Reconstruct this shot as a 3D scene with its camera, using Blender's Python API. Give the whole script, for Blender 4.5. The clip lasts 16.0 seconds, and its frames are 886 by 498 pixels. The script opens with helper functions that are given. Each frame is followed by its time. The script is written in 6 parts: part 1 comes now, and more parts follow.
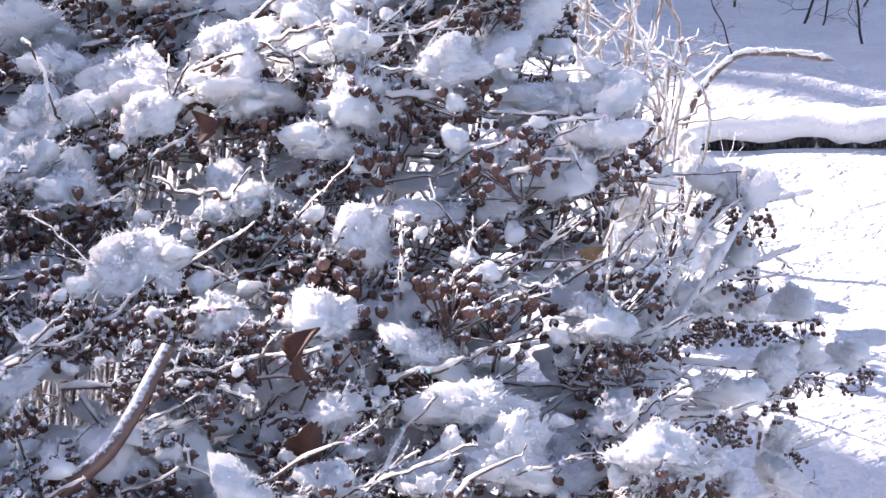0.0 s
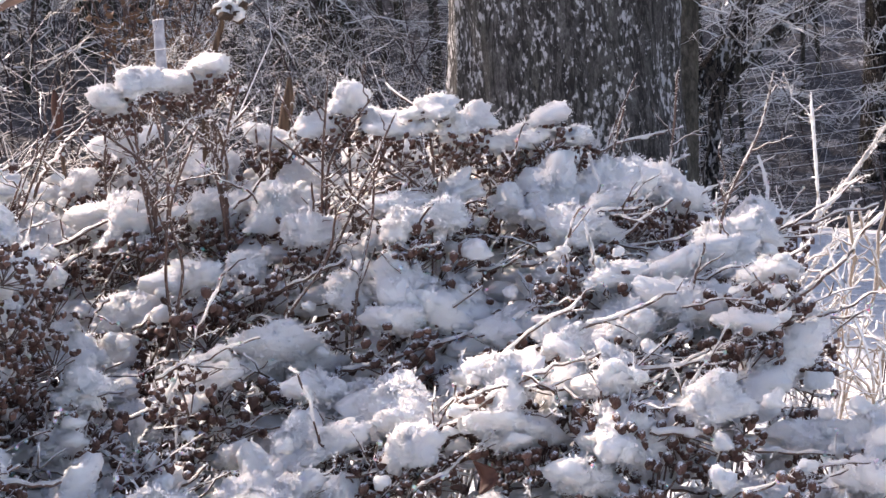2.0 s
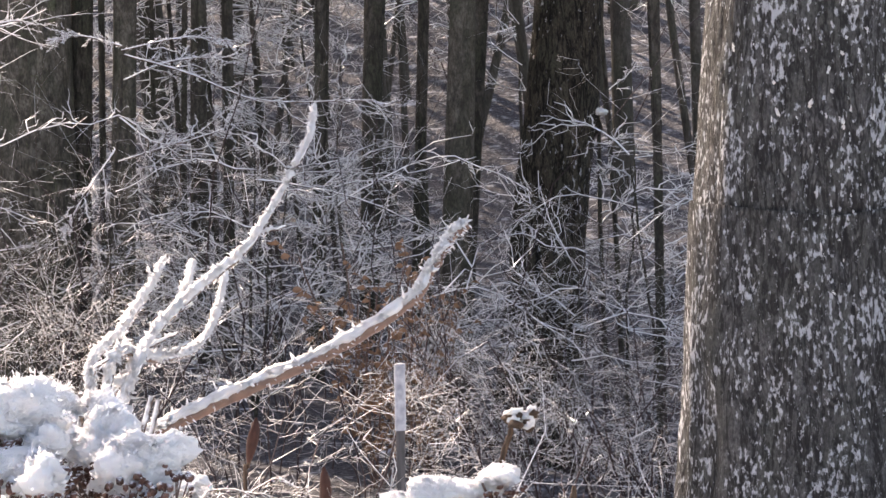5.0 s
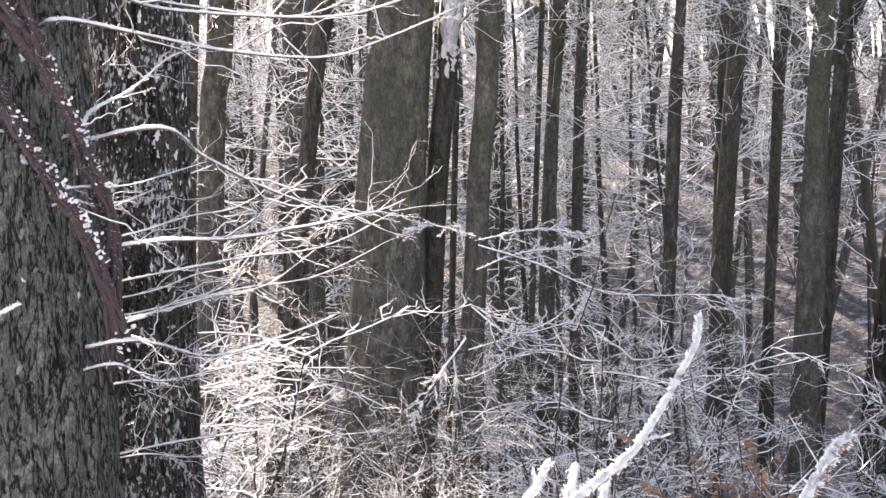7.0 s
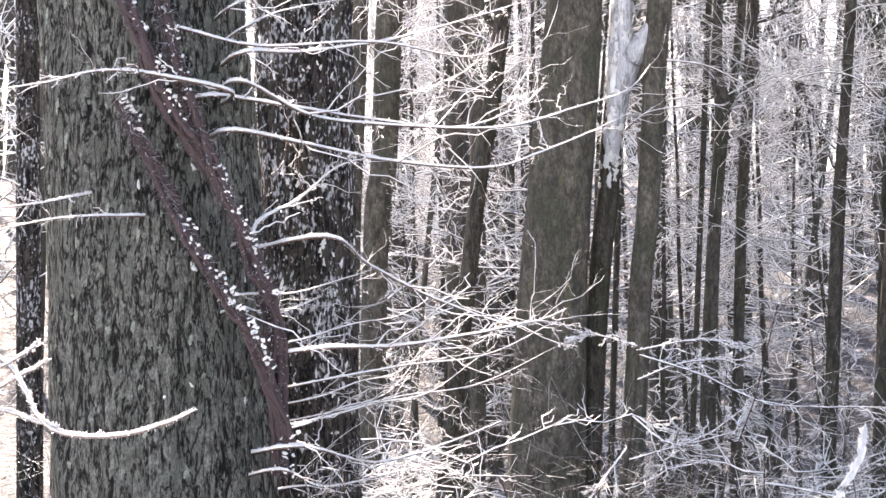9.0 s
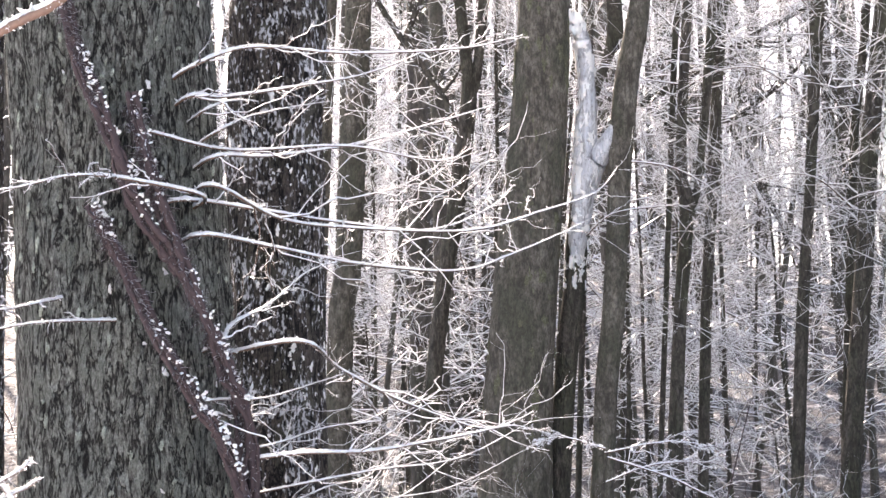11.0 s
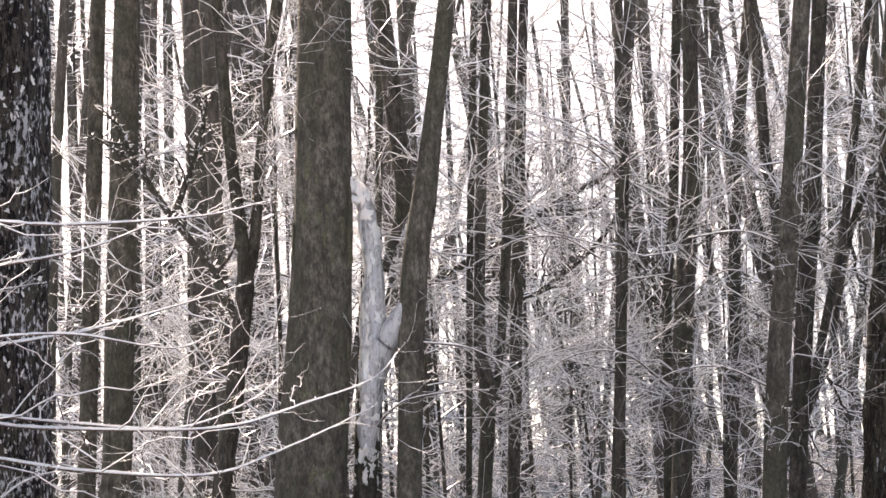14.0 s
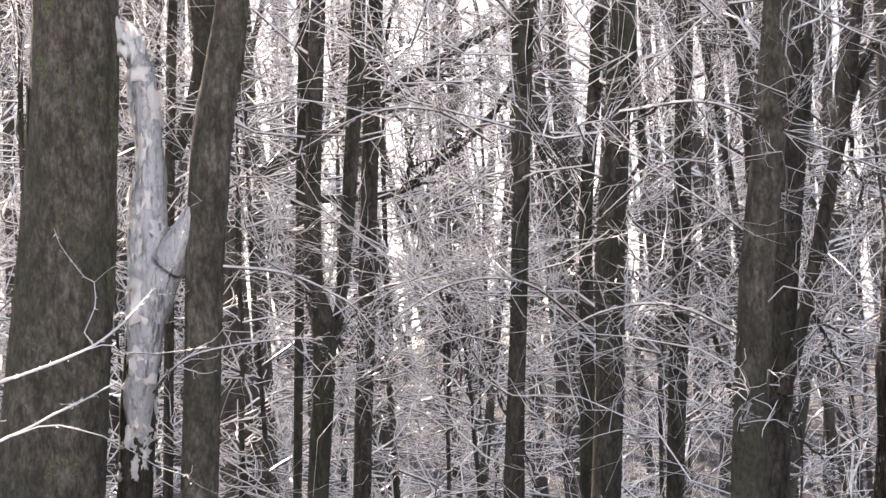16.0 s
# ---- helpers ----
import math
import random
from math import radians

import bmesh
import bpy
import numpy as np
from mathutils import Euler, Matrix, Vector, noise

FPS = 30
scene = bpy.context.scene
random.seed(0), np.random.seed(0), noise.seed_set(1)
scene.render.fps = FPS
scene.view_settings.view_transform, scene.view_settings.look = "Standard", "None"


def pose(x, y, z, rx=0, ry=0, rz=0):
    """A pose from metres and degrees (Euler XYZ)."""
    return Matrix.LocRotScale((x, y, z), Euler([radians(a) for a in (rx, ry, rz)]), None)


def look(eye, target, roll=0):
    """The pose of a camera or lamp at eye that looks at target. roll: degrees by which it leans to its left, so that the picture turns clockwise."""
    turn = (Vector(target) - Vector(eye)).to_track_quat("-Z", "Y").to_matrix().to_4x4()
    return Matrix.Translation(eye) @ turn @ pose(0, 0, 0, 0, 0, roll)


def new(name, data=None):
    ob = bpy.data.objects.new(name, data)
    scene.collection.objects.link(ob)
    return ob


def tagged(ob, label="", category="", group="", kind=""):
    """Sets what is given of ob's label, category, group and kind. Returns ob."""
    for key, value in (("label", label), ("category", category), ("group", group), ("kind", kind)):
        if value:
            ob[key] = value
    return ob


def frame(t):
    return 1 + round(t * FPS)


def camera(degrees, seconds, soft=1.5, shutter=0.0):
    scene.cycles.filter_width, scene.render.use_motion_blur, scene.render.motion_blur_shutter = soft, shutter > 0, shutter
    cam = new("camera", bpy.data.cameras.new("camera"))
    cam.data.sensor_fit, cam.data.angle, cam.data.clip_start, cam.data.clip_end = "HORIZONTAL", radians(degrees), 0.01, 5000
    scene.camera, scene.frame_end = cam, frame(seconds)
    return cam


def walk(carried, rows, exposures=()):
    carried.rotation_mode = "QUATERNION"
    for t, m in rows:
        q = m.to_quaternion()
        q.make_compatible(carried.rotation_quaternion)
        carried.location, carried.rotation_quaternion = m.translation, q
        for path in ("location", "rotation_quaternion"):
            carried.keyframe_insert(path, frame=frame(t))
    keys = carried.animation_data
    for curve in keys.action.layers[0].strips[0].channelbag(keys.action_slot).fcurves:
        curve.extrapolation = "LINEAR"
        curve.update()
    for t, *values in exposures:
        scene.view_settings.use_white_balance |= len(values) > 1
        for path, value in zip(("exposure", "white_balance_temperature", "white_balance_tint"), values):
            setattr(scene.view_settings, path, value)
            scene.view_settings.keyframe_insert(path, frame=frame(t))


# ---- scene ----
# The camera: a long lens, tilted up from a shrub and turned through the wood, then carried forward.
cam = camera(22.18, 16.0, soft=1.5)
walk(cam, [
    (0, pose(0.150, -0.015, 1.351, 71.37, 4.23, -18.86)),
    (0.5, pose(0.152, -0.015, 1.361, 73.11, 4.42, -19.41)),
    (1, pose(0.142, -0.012, 1.375, 74.85, 4.38, -18.46)),
    (1.5, pose(0.126, 0.003, 1.389, 76.27, 4.33, -16.59)),
    (2, pose(0.109, 0.012, 1.405, 78.00, 4.45, -14.19)),
    (2.5, pose(0.100, 0.007, 1.425, 79.68, 3.77, -13.36)),
    (3, pose(0.083, 0.007, 1.440, 81.33, 3.53, -12.03)),
    (3.2, pose(0.076, 0.007, 1.448, 81.99, 3.39, -11.31)),
    (5.3, pose(0.051, 0.039, 1.481, 87.20, 2.32, -7.82)),
    (5.5, pose(0.042, 0.039, 1.487, 87.68, 2.51, -6.85)),
    (6, pose(0.020, 0.037, 1.496, 88.92, 1.87, -3.15)),
    (6.5, pose(0.008, 0.026, 1.497, 90.25, 1.27, -1.17)),
    (7, pose(0.000, 0.000, 1.500, 91.50, 1.00, 0.03)),
    (7.5, pose(-0.001, 0.002, 1.499, 92.56, 1.00, 0.99)),
    (8, pose(-0.005, -0.006, 1.498, 93.26, 1.04, 1.96)),
    (8.5, pose(-0.006, -0.027, 1.499, 93.67, 0.93, 2.93)),
    (9, pose(-0.010, -0.067, 1.501, 94.28, 0.35, 4.04)),
    (9.2, pose(-0.014, -0.084, 1.503, 94.51, 0.28, 4.47)),
    (11.3, pose(-0.112, -0.053, 1.558, 97.02, 0.75, 2.52)),
    (11.5, pose(-0.133, -0.050, 1.599, 97.28, 0.99, 2.47)),
    (12, pose(-0.138, -0.038, 1.606, 98.24, 0.82, 2.53)),
    (12.5, pose(-0.135, -0.028, 1.608, 99.19, 1.22, 1.29)),
    (13, pose(0.004, 0.003, 1.530, 100.43, 1.98, 0.92)),
    (13.5, pose(0.081, 0.253, 1.642, 100.82, 2.50, 0.18)),
    (14, pose(0.171, 1.106, 1.708, 101.22, 2.75, -1.02)),
    (14.5, pose(0.276, 2.107, 1.862, 99.92, 3.07, -2.65)),
    (15, pose(0.360, 3.052, 2.021, 99.33, 3.08, -3.70)),
    (15.5, pose(0.447, 3.947, 2.247, 98.92, 2.94, -3.79)),
    (16, pose(0.524, 4.776, 2.387, 98.26, 2.96, -3.86)),
], exposures=[(0.0, 1.28, 6800, 27), (1.5, 1.02, 7200, 26), (2.2, 1.14, 7700, 25), (3.2, 1.0, 7900, 24), (5.5, 1.56, 8000, 22), (9.0, 2.08, 7600, 21), (11.3, 2.02, 7600, 21), (12.5, 1.95, 7750, 21), (13.0, 1.72, 7850, 21), (14.0, 1.42, 8000, 22), (16.0, 1.56, 8000, 23)])

# ---- sky and sun ----
SUN_TURN, SUN_HEIGHT = -23.0, 34.0      # degrees from +y towards +x, and above the horizon
world = bpy.data.worlds.new("sky")
scene.world = world
world.use_nodes = True
sky = world.node_tree.nodes.new("ShaderNodeTexSky")
sky.sky_type, sky.sun_disc = "NISHITA", False
sky.sun_elevation, sky.sun_rotation = radians(SUN_HEIGHT), radians(SUN_TURN)
sky.air_density, sky.dust_density, sky.ozone_density = 1.0, 1.5, 1.0
world.node_tree.nodes["Background"].inputs[1].default_value = 0.125
world.node_tree.links.new(sky.outputs[0], world.node_tree.nodes["Background"].inputs[0])
sun = new("sun", bpy.data.lights.new("sun", "SUN"))
sun.data.energy, sun.data.angle, sun.data.color = 5.0, radians(0.6), (1.0, 0.95, 0.87)
sa, sh = radians(SUN_TURN), radians(SUN_HEIGHT)
sun.matrix_world = look((0, 0, 30), (-math.sin(sa) * math.cos(sh), -math.cos(sa) * math.cos(sh), 30 - math.sin(sh)))

# ---- tools ----
rng = np.random.default_rng(7)


def material(name, rough=0.7, spec=0.3):
    m = bpy.data.materials.new(name)
    m.use_nodes = True
    b = m.node_tree.nodes["Principled BSDF"]
    b.inputs["Roughness"].default_value = rough
    b.inputs["Specular IOR Level"].default_value = spec
    return m, m.node_tree.nodes, m.node_tree.links, b


def node(nodes, links, kind, feeds=(), **values):
    n = nodes.new(kind)
    for k, v in values.items():
        n.inputs[k.replace("_", " ")].default_value = v
    for name, out in feeds:
        links.new(out, n.inputs[name])
    return n


def ramp(nodes, links, fac, stops):
    n = nodes.new("ShaderNodeValToRGB")
    e = n.color_ramp.elements
    while len(e) < len(stops):
        e.new(0.5)
    for el, (p, c) in zip(e, stops):
        el.position, el.color = p, (c if len(c) == 4 else (*c, 1))
    links.new(fac, n.inputs[0])
    return n


def blend(nodes, links, fac, a, b):
    n = nodes.new("ShaderNodeMix")
    n.data_type = "RGBA"
    for sock, v in ((n.inputs[0], fac), (n.inputs[6], a), (n.inputs[7], b)):
        if isinstance(v, (tuple, float, int)):
            sock.default_value = (*v, 1) if isinstance(v, tuple) and len(v) == 3 else v
        else:
            links.new(v, sock)
    return n.outputs[2]


def coords(nodes, links, scale):
    c = nodes.new("ShaderNodeTexCoord")
    mp = nodes.new("ShaderNodeMapping")
    mp.inputs["Scale"].default_value = scale
    links.new(c.outputs["Object"], mp.inputs[0])
    return mp.outputs[0]


def facing_up(nodes, links, low, high, wobble=0.5, scale=300.0):
    """How much a surface looks up, broken by noise: where snow has settled."""
    g = nodes.new("ShaderNodeNewGeometry")
    s = nodes.new("ShaderNodeSeparateXYZ")
    links.new(g.outputs["Normal"], s.inputs[0])
    t = node(nodes, links, "ShaderNodeTexNoise", [("Vector", g.outputs["Position"])], Scale=scale, Detail=3.0)
    a = nodes.new("ShaderNodeMath")
    a.operation = "MULTIPLY_ADD"
    links.new(t.outputs[0], a.inputs[0])
    a.inputs[1].default_value = wobble
    links.new(s.outputs[2], a.inputs[2])
    r = nodes.new("ShaderNodeMapRange")
    r.inputs[1].default_value, r.inputs[2].default_value = low + wobble * 0.5, high + wobble * 0.5
    links.new(a.outputs[0], r.inputs[0])
    return r.outputs[0]


def bump(nodes, links, height, bsdf, strength, distance):
    n = node(nodes, links, "ShaderNodeBump", [("Height", height)], Strength=strength, Distance=distance)
    links.new(n.outputs[0], bsdf.inputs["Normal"])
    return n


def snow_material(name, grain, relief, soak=0.3, depth=0.012):
    m, n, l, b = material(name, 0.5, 0.35)
    v = n.new("ShaderNodeNewGeometry").outputs["Position"]
    fine = node(n, l, "ShaderNodeTexNoise", [("Vector", v)], Scale=grain, Detail=6.0, Roughness=0.7)
    wide = node(n, l, "ShaderNodeTexNoise", [("Vector", v)], Scale=grain * 0.06, Detail=3.0)
    c = ramp(n, l, wide.outputs[0], [(0.3, (0.85, 0.87, 0.90)), (0.65, (0.95, 0.96, 0.97))])
    l.new(c.outputs[0], b.inputs["Base Color"])
    b.inputs["Subsurface Weight"].default_value = soak
    b.inputs["Subsurface Radius"].default_value = (0.85, 0.93, 1.0)
    b.inputs["Subsurface Scale"].default_value = depth
    bump(n, l, fine.outputs[0], b, 1.0, relief)
    return m


def bark_material(name, dark, mid, light, moss, cell, flecks, fleck_size, relief=0.012, furrows=1.0, stretch=0.13):
    """Upright bark ridges with dark furrows, pale and mossy patches, and snow caught in it (flecks, 0 to 1)."""
    m, n, l, b = material(name, 0.9, 0.15)
    up = coords(n, l, (1, 1, stretch))
    half = coords(n, l, (1, 1, 0.5))
    ridge = node(n, l, "ShaderNodeTexNoise", [("Vector", up)], Scale=cell, Detail=5.0, Roughness=0.6, Distortion=0.25)
    grain = node(n, l, "ShaderNodeTexNoise", [("Vector", half)], Scale=cell * 4, Detail=5.0, Roughness=0.7)
    plate = node(n, l, "ShaderNodeTexNoise", [("Vector", half)], Scale=cell * 1.1, Detail=4.0, Roughness=0.7)
    patch = node(n, l, "ShaderNodeTexNoise", [("Vector", half)], Scale=cell * 0.2, Detail=6.0, Roughness=0.7)
    c0 = ramp(n, l, plate.outputs[0], [(0.38, mid), (0.5, tuple(0.5 * (p + q) for p, q in zip(mid, light))), (0.62, light)]).outputs[0]
    c1 = blend(n, l, ramp(n, l, patch.outputs[0], [(0.45, (0, 0, 0)), (0.6, (0.85, 0.85, 0.85))]).outputs[0], c0, moss)
    c2 = blend(n, l, ramp(n, l, grain.outputs[0], [(0.4, (0.6, 0.6, 0.6)), (0.55, (0, 0, 0))]).outputs[0], c1, tuple(0.55 * p for p in mid))
    lim = 0.385 + 0.04 * furrows
    furrow = ramp(n, l, ridge.outputs[0], [(lim - 0.07, (min(furrows, 1.0),) * 3), (lim + 0.02, (0, 0, 0))]).outputs[0]
    line = node(n, l, "ShaderNodeTexNoise", [("Vector", up)], Scale=cell * 0.62, Detail=4.0, Roughness=0.6, Distortion=0.35)
    off = n.new("ShaderNodeMath")
    off.operation = "SUBTRACT"
    l.new(line.outputs[0], off.inputs[0])
    off.inputs[1].default_value = 0.5
    gap = n.new("ShaderNodeMath")
    gap.operation = "ABSOLUTE"
    l.new(off.outputs[0], gap.inputs[0])
    crack = ramp(n, l, gap.outputs[0], [(0.012, (min(0.9 * furrows, 1.0),) * 3), (0.045, (0, 0, 0))]).outputs[0]
    c3 = blend(n, l, crack, blend(n, l, furrow, c2, dark), dark)
    if flecks:
        spots = node(n, l, "ShaderNodeTexNoise", [("Vector", half)], Scale=fleck_size, Detail=4.0, Roughness=0.6)
        area = node(n, l, "ShaderNodeTexNoise", [("Vector", half)], Scale=fleck_size * 0.12, Detail=3.0)
        add = n.new("ShaderNodeMath")
        add.operation = "MULTIPLY_ADD"
        l.new(area.outputs[0], add.inputs[0])
        add.inputs[1].default_value = 0.5
        l.new(spots.outputs[0], add.inputs[2])
        edge = 0.95 - 0.2 * flecks
        snowy = ramp(n, l, add.outputs[0], [(edge - 0.05, (0, 0, 0)), (edge + 0.04, (1, 1, 1))]).outputs[0]
        c3 = blend(n, l, snowy, c3, (0.6, 0.62, 0.66))
    l.new(c3, b.inputs["Base Color"])
    h = n.new("ShaderNodeMath")
    h.operation = "MULTIPLY_ADD"
    l.new(ramp(n, l, ridge.outputs[0], [(0.3, (0, 0, 0)), (0.6, (1, 1, 1))]).outputs[0], h.inputs[0])
    h.inputs[1].default_value = 1.4
    l.new(grain.outputs[0], h.inputs[2])
    deep = n.new("ShaderNodeMath")
    deep.operation = "SUBTRACT"
    l.new(h.outputs[0], deep.inputs[0])
    l.new(crack, deep.inputs[1])
    bump(n, l, deep.outputs[0], b, 0.9, relief)
    return m


def twig_material(name, wood, cover_low, cover_high, gloss=0.35, scale=120.0, white=(0.85, 0.87, 0.9)):
    """Bark with rime and ice where it looks up."""
    m, n, l, b = material(name, gloss, 0.8)
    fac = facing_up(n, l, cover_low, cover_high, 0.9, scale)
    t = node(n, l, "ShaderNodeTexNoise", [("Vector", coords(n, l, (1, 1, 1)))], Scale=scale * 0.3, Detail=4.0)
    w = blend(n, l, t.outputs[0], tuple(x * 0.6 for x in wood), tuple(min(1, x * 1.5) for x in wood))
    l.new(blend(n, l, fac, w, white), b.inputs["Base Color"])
    bump(n, l, t.outputs[0], b, 0.5, 0.002)
    half = n.new("ShaderNodeMath")
    half.operation = "MULTIPLY"
    l.new(fac, half.inputs[0])
    half.inputs[1].default_value = 0.7
    l.new(half.outputs[0], b.inputs["Subsurface Weight"])
    b.inputs["Subsurface Radius"].default_value = (0.9, 0.95, 1.0)
    b.inputs["Subsurface Scale"].default_value = 0.008
    return m


def mesh_of(name, verts, quads, mats, slots=None, smooth=True):
    """A mesh from arrays of points and of four-cornered faces."""
    me = bpy.data.meshes.new(name)
    nv, nf = len(verts), len(quads)
    me.vertices.add(nv)
    me.vertices.foreach_set("co", np.asarray(verts, np.float32).ravel())
    me.loops.add(nf * 4)
    me.loops.foreach_set("vertex_index", np.asarray(quads, np.int32).ravel())
    me.polygons.add(nf)
    me.polygons.foreach_set("loop_start", np.arange(nf, dtype=np.int32) * 4)
    me.polygons.foreach_set("loop_total", np.full(nf, 4, np.int32))
    me.polygons.foreach_set("use_smooth", np.full(nf, smooth, bool))
    for m in mats:
        me.materials.append(m)
    if slots is not None:
        me.polygons.foreach_set("material_index", np.asarray(slots, np.int32))
    me.update(calc_edges=True)
    return me


def tubes(P, R, sides=5):
    """Points and faces of round stems along the lines P (n, k, 3) with radii R (n, k)."""
    n, k, _ = P.shape
    T = np.gradient(P, axis=1)
    T /= np.linalg.norm(T, axis=2, keepdims=True) + 1e-9
    ref = np.where(np.abs(T[..., 2:3]) > 0.8, np.array([1.0, 0.1, 0.0]), np.array([0.0, 0.0, 1.0]))
    U = np.cross(T, ref)
    U /= np.linalg.norm(U, axis=2, keepdims=True) + 1e-9
    V = np.cross(T, U)
    a = np.arange(sides) * 2 * np.pi / sides
    ring = P[:, :, None] + R[:, :, None, None] * (np.cos(a)[:, None] * U[:, :, None] + np.sin(a)[:, None] * V[:, :, None])
    i = np.arange(n * k).reshape(n, k)[:, :-1, None] * sides
    s, s2 = np.arange(sides), (np.arange(sides) + 1) % sides
    q = np.stack([i + s, i + s2, i + s2 + sides, i + s + sides], -1).reshape(-1, 4)
    ends = np.arange(n)[:, None] * k * sides + (k - 1) * sides
    if sides == 4:
        q = np.concatenate([q, ends + np.arange(4)])
    return ring.reshape(-1, 3), q


def join(pieces):
    """One set of points and faces from several."""
    vs, qs, at = [], [], 0
    for v, q in pieces:
        vs.append(v), qs.append(q + at)
        at += len(v)
    return np.concatenate(vs), np.concatenate(qs)


def curve(points, k=24, wobble=0.0):
    """A smooth line of k points through a few."""
    p = np.array(points, float)
    if len(p) == 2:
        p = np.array([p[0], p[0] * 0.5 + p[1] * 0.5, p[1]])
    e = np.concatenate([[2 * p[0] - p[1]], p, [2 * p[-1] - p[-2]]])
    t = np.linspace(0, len(p) - 1, k)
    i = np.minimum(t.astype(int), len(p) - 2)
    u = (t - i)[:, None]
    a, b, c, d = e[i], e[i + 1], e[i + 2], e[i + 3]
    out = 0.5 * (2 * b + (c - a) * u + (2 * a - 5 * b + 4 * c - d) * u * u + (3 * b - a - 3 * c + d) * u ** 3)
    if wobble:
        out = out + np.cumsum(rng.normal(0, wobble, out.shape), 0) * np.linspace(0, 1, k)[:, None]
    return out


def shoots(P, R, m, reach, spread=(25, 65), k=5, droop=0.0, flat=0.5, thin=0.5, jag=0.12, first=0.15, start=None):
    """m side shoots from every line of P: lines and radii. reach: length as a part of the parent's, (low, high)."""
    n, K, _ = P.shape
    u = rng.uniform(first, 1.0, (n, m))
    x = u * (K - 1)
    i = np.minimum(x.astype(int), K - 2)
    f = (x - i)[..., None]
    rows = np.arange(n)[:, None]
    base = P[rows, i] * (1 - f) + P[rows, i + 1] * f
    r0 = R[rows, i] * (1 - f[..., 0]) + R[rows, i + 1] * f[..., 0]
    T = P[rows, i + 1] - P[rows, i]
    T /= np.linalg.norm(T, axis=2, keepdims=True) + 1e-9
    side = rng.normal(0, 1, (n, m, 3)) * np.array([1, 1, flat])
    side -= (side * T).sum(2, keepdims=True) * T
    side /= np.linalg.norm(side, axis=2, keepdims=True) + 1e-9
    ang = np.radians(rng.uniform(*spread, (n, m)))[..., None]
    D = np.cos(ang) * T + np.sin(ang) * side
    whole = np.linalg.norm(np.diff(P, axis=1), axis=2).sum(1)[:, None]
    ln = whole * rng.uniform(*reach, (n, m)) * (1.15 - 0.7 * u)
    s = np.linspace(0, 1, k)
    step = rng.normal(0, jag, (n, m, k, 3))
    step[:, :, 0] = 0
    Q = base[:, :, None] + ln[..., None, None] * (s[:, None] * D[:, :, None] + np.cumsum(step, 2) / k)
    Q[..., 2] -= droop * ln[..., None] * s ** 2
    rad = np.maximum(r0 * thin, 0.0007)[..., None] * np.linspace(1, 0.45, k)
    return Q.reshape(n * m, k, 3), rad.reshape(n * m, k)


def needles_at(at, out, length, width, g):
    """Small tapered crystals standing on the points at, roughly along out."""
    n = len(at)
    d = out + g.normal(0, 0.55, (n, 3))
    d *= (length / (np.linalg.norm(d, axis=1) + 1e-9))[:, None]
    w = np.cross(d, g.normal(0, 1, (n, 3)))
    w *= (width * 0.5 / (np.linalg.norm(w, axis=1) + 1e-9))[:, None]
    v = np.stack([at - w, at + w, at + d + 0.25 * w, at + d - 0.25 * w], 1).reshape(-1, 3)
    return v, np.arange(n * 4).reshape(-1, 4)


def needles(P, R, per, length):
    """Rime crystals along the lines P, mostly on their upper side."""
    n, k, _ = P.shape
    m = n * per
    i, j = np.repeat(np.arange(n), per), rng.integers(0, k - 1, m)
    f = rng.random((m, 1))
    at = P[i, j] * (1 - f) + P[i, j + 1] * f
    out = rng.normal(0, 1, (m, 3)) + (0, 0, 0.5)
    out /= np.linalg.norm(out, axis=1, keepdims=True)
    at = at + out * (R[i, j] * 0.8)[:, None]
    return needles_at(at, out, rng.uniform(0.4, 1.0, m) * length, rng.uniform(0.2, 0.45, m) * length, rng)


def part(name, me, parent, label="", at=None, kind=""):
    """A mesh as a part of a thing."""
    ob = new(name, me)
    ob.parent = parent
    if at is not None:
        ob.matrix_basis = at
    return tagged(ob, label, kind=kind)


def thing(name, label, category, group="", at=(0, 0, 0), kind=""):
    ob = new(name)
    ob.empty_display_size = 0.1
    ob.location = at
    return tagged(ob, label, category, group, kind)


def ripple(p, scale, seed):
    """Smooth noise of points (n, 3) by sums of waves."""
    g = np.random.default_rng(seed)
    out = np.zeros(len(p))
    for o in range(5):
        w = g.normal(0, 1, (4, 3)) * scale * 1.9 ** o
        out += (np.sin(p @ w.T + g.uniform(0, 6.3, 4)).sum(1)) * 0.55 ** o
    return out / 4


# ---- materials ----
SNOW = snow_material("snow", 700.0, 0.003, 1.0, 0.006)
THIN_SNOW = snow_material("thin_snow", 400.0, 0.003, 1.0, 0.010)
SNOW_GROUND = snow_material("ground_snow", 45.0, 0.02, 0.1)


def frost_material():
    """Thin crystals that let half of the light through."""
    m, n, l, b = material("frost", 0.5, 0.3)
    v = node(n, l, "ShaderNodeTexNoise", [("Vector", n.new("ShaderNodeNewGeometry").outputs["Position"])], Scale=900.0, Detail=2.0)
    c = ramp(n, l, v.outputs[0], [(0.35, (0.84, 0.86, 0.9)), (0.65, (0.94, 0.95, 0.97))]).outputs[0]
    l.new(c, b.inputs["Base Color"])
    t = n.new("ShaderNodeBsdfTranslucent")
    l.new(c, t.inputs[0])
    mix = node(n, l, "ShaderNodeMixShader", (), Fac=0.5)
    l.new(b.outputs[0], mix.inputs[1])
    l.new(t.outputs[0], mix.inputs[2])
    l.new(mix.outputs[0], n["Material Output"].inputs[0])
    return m


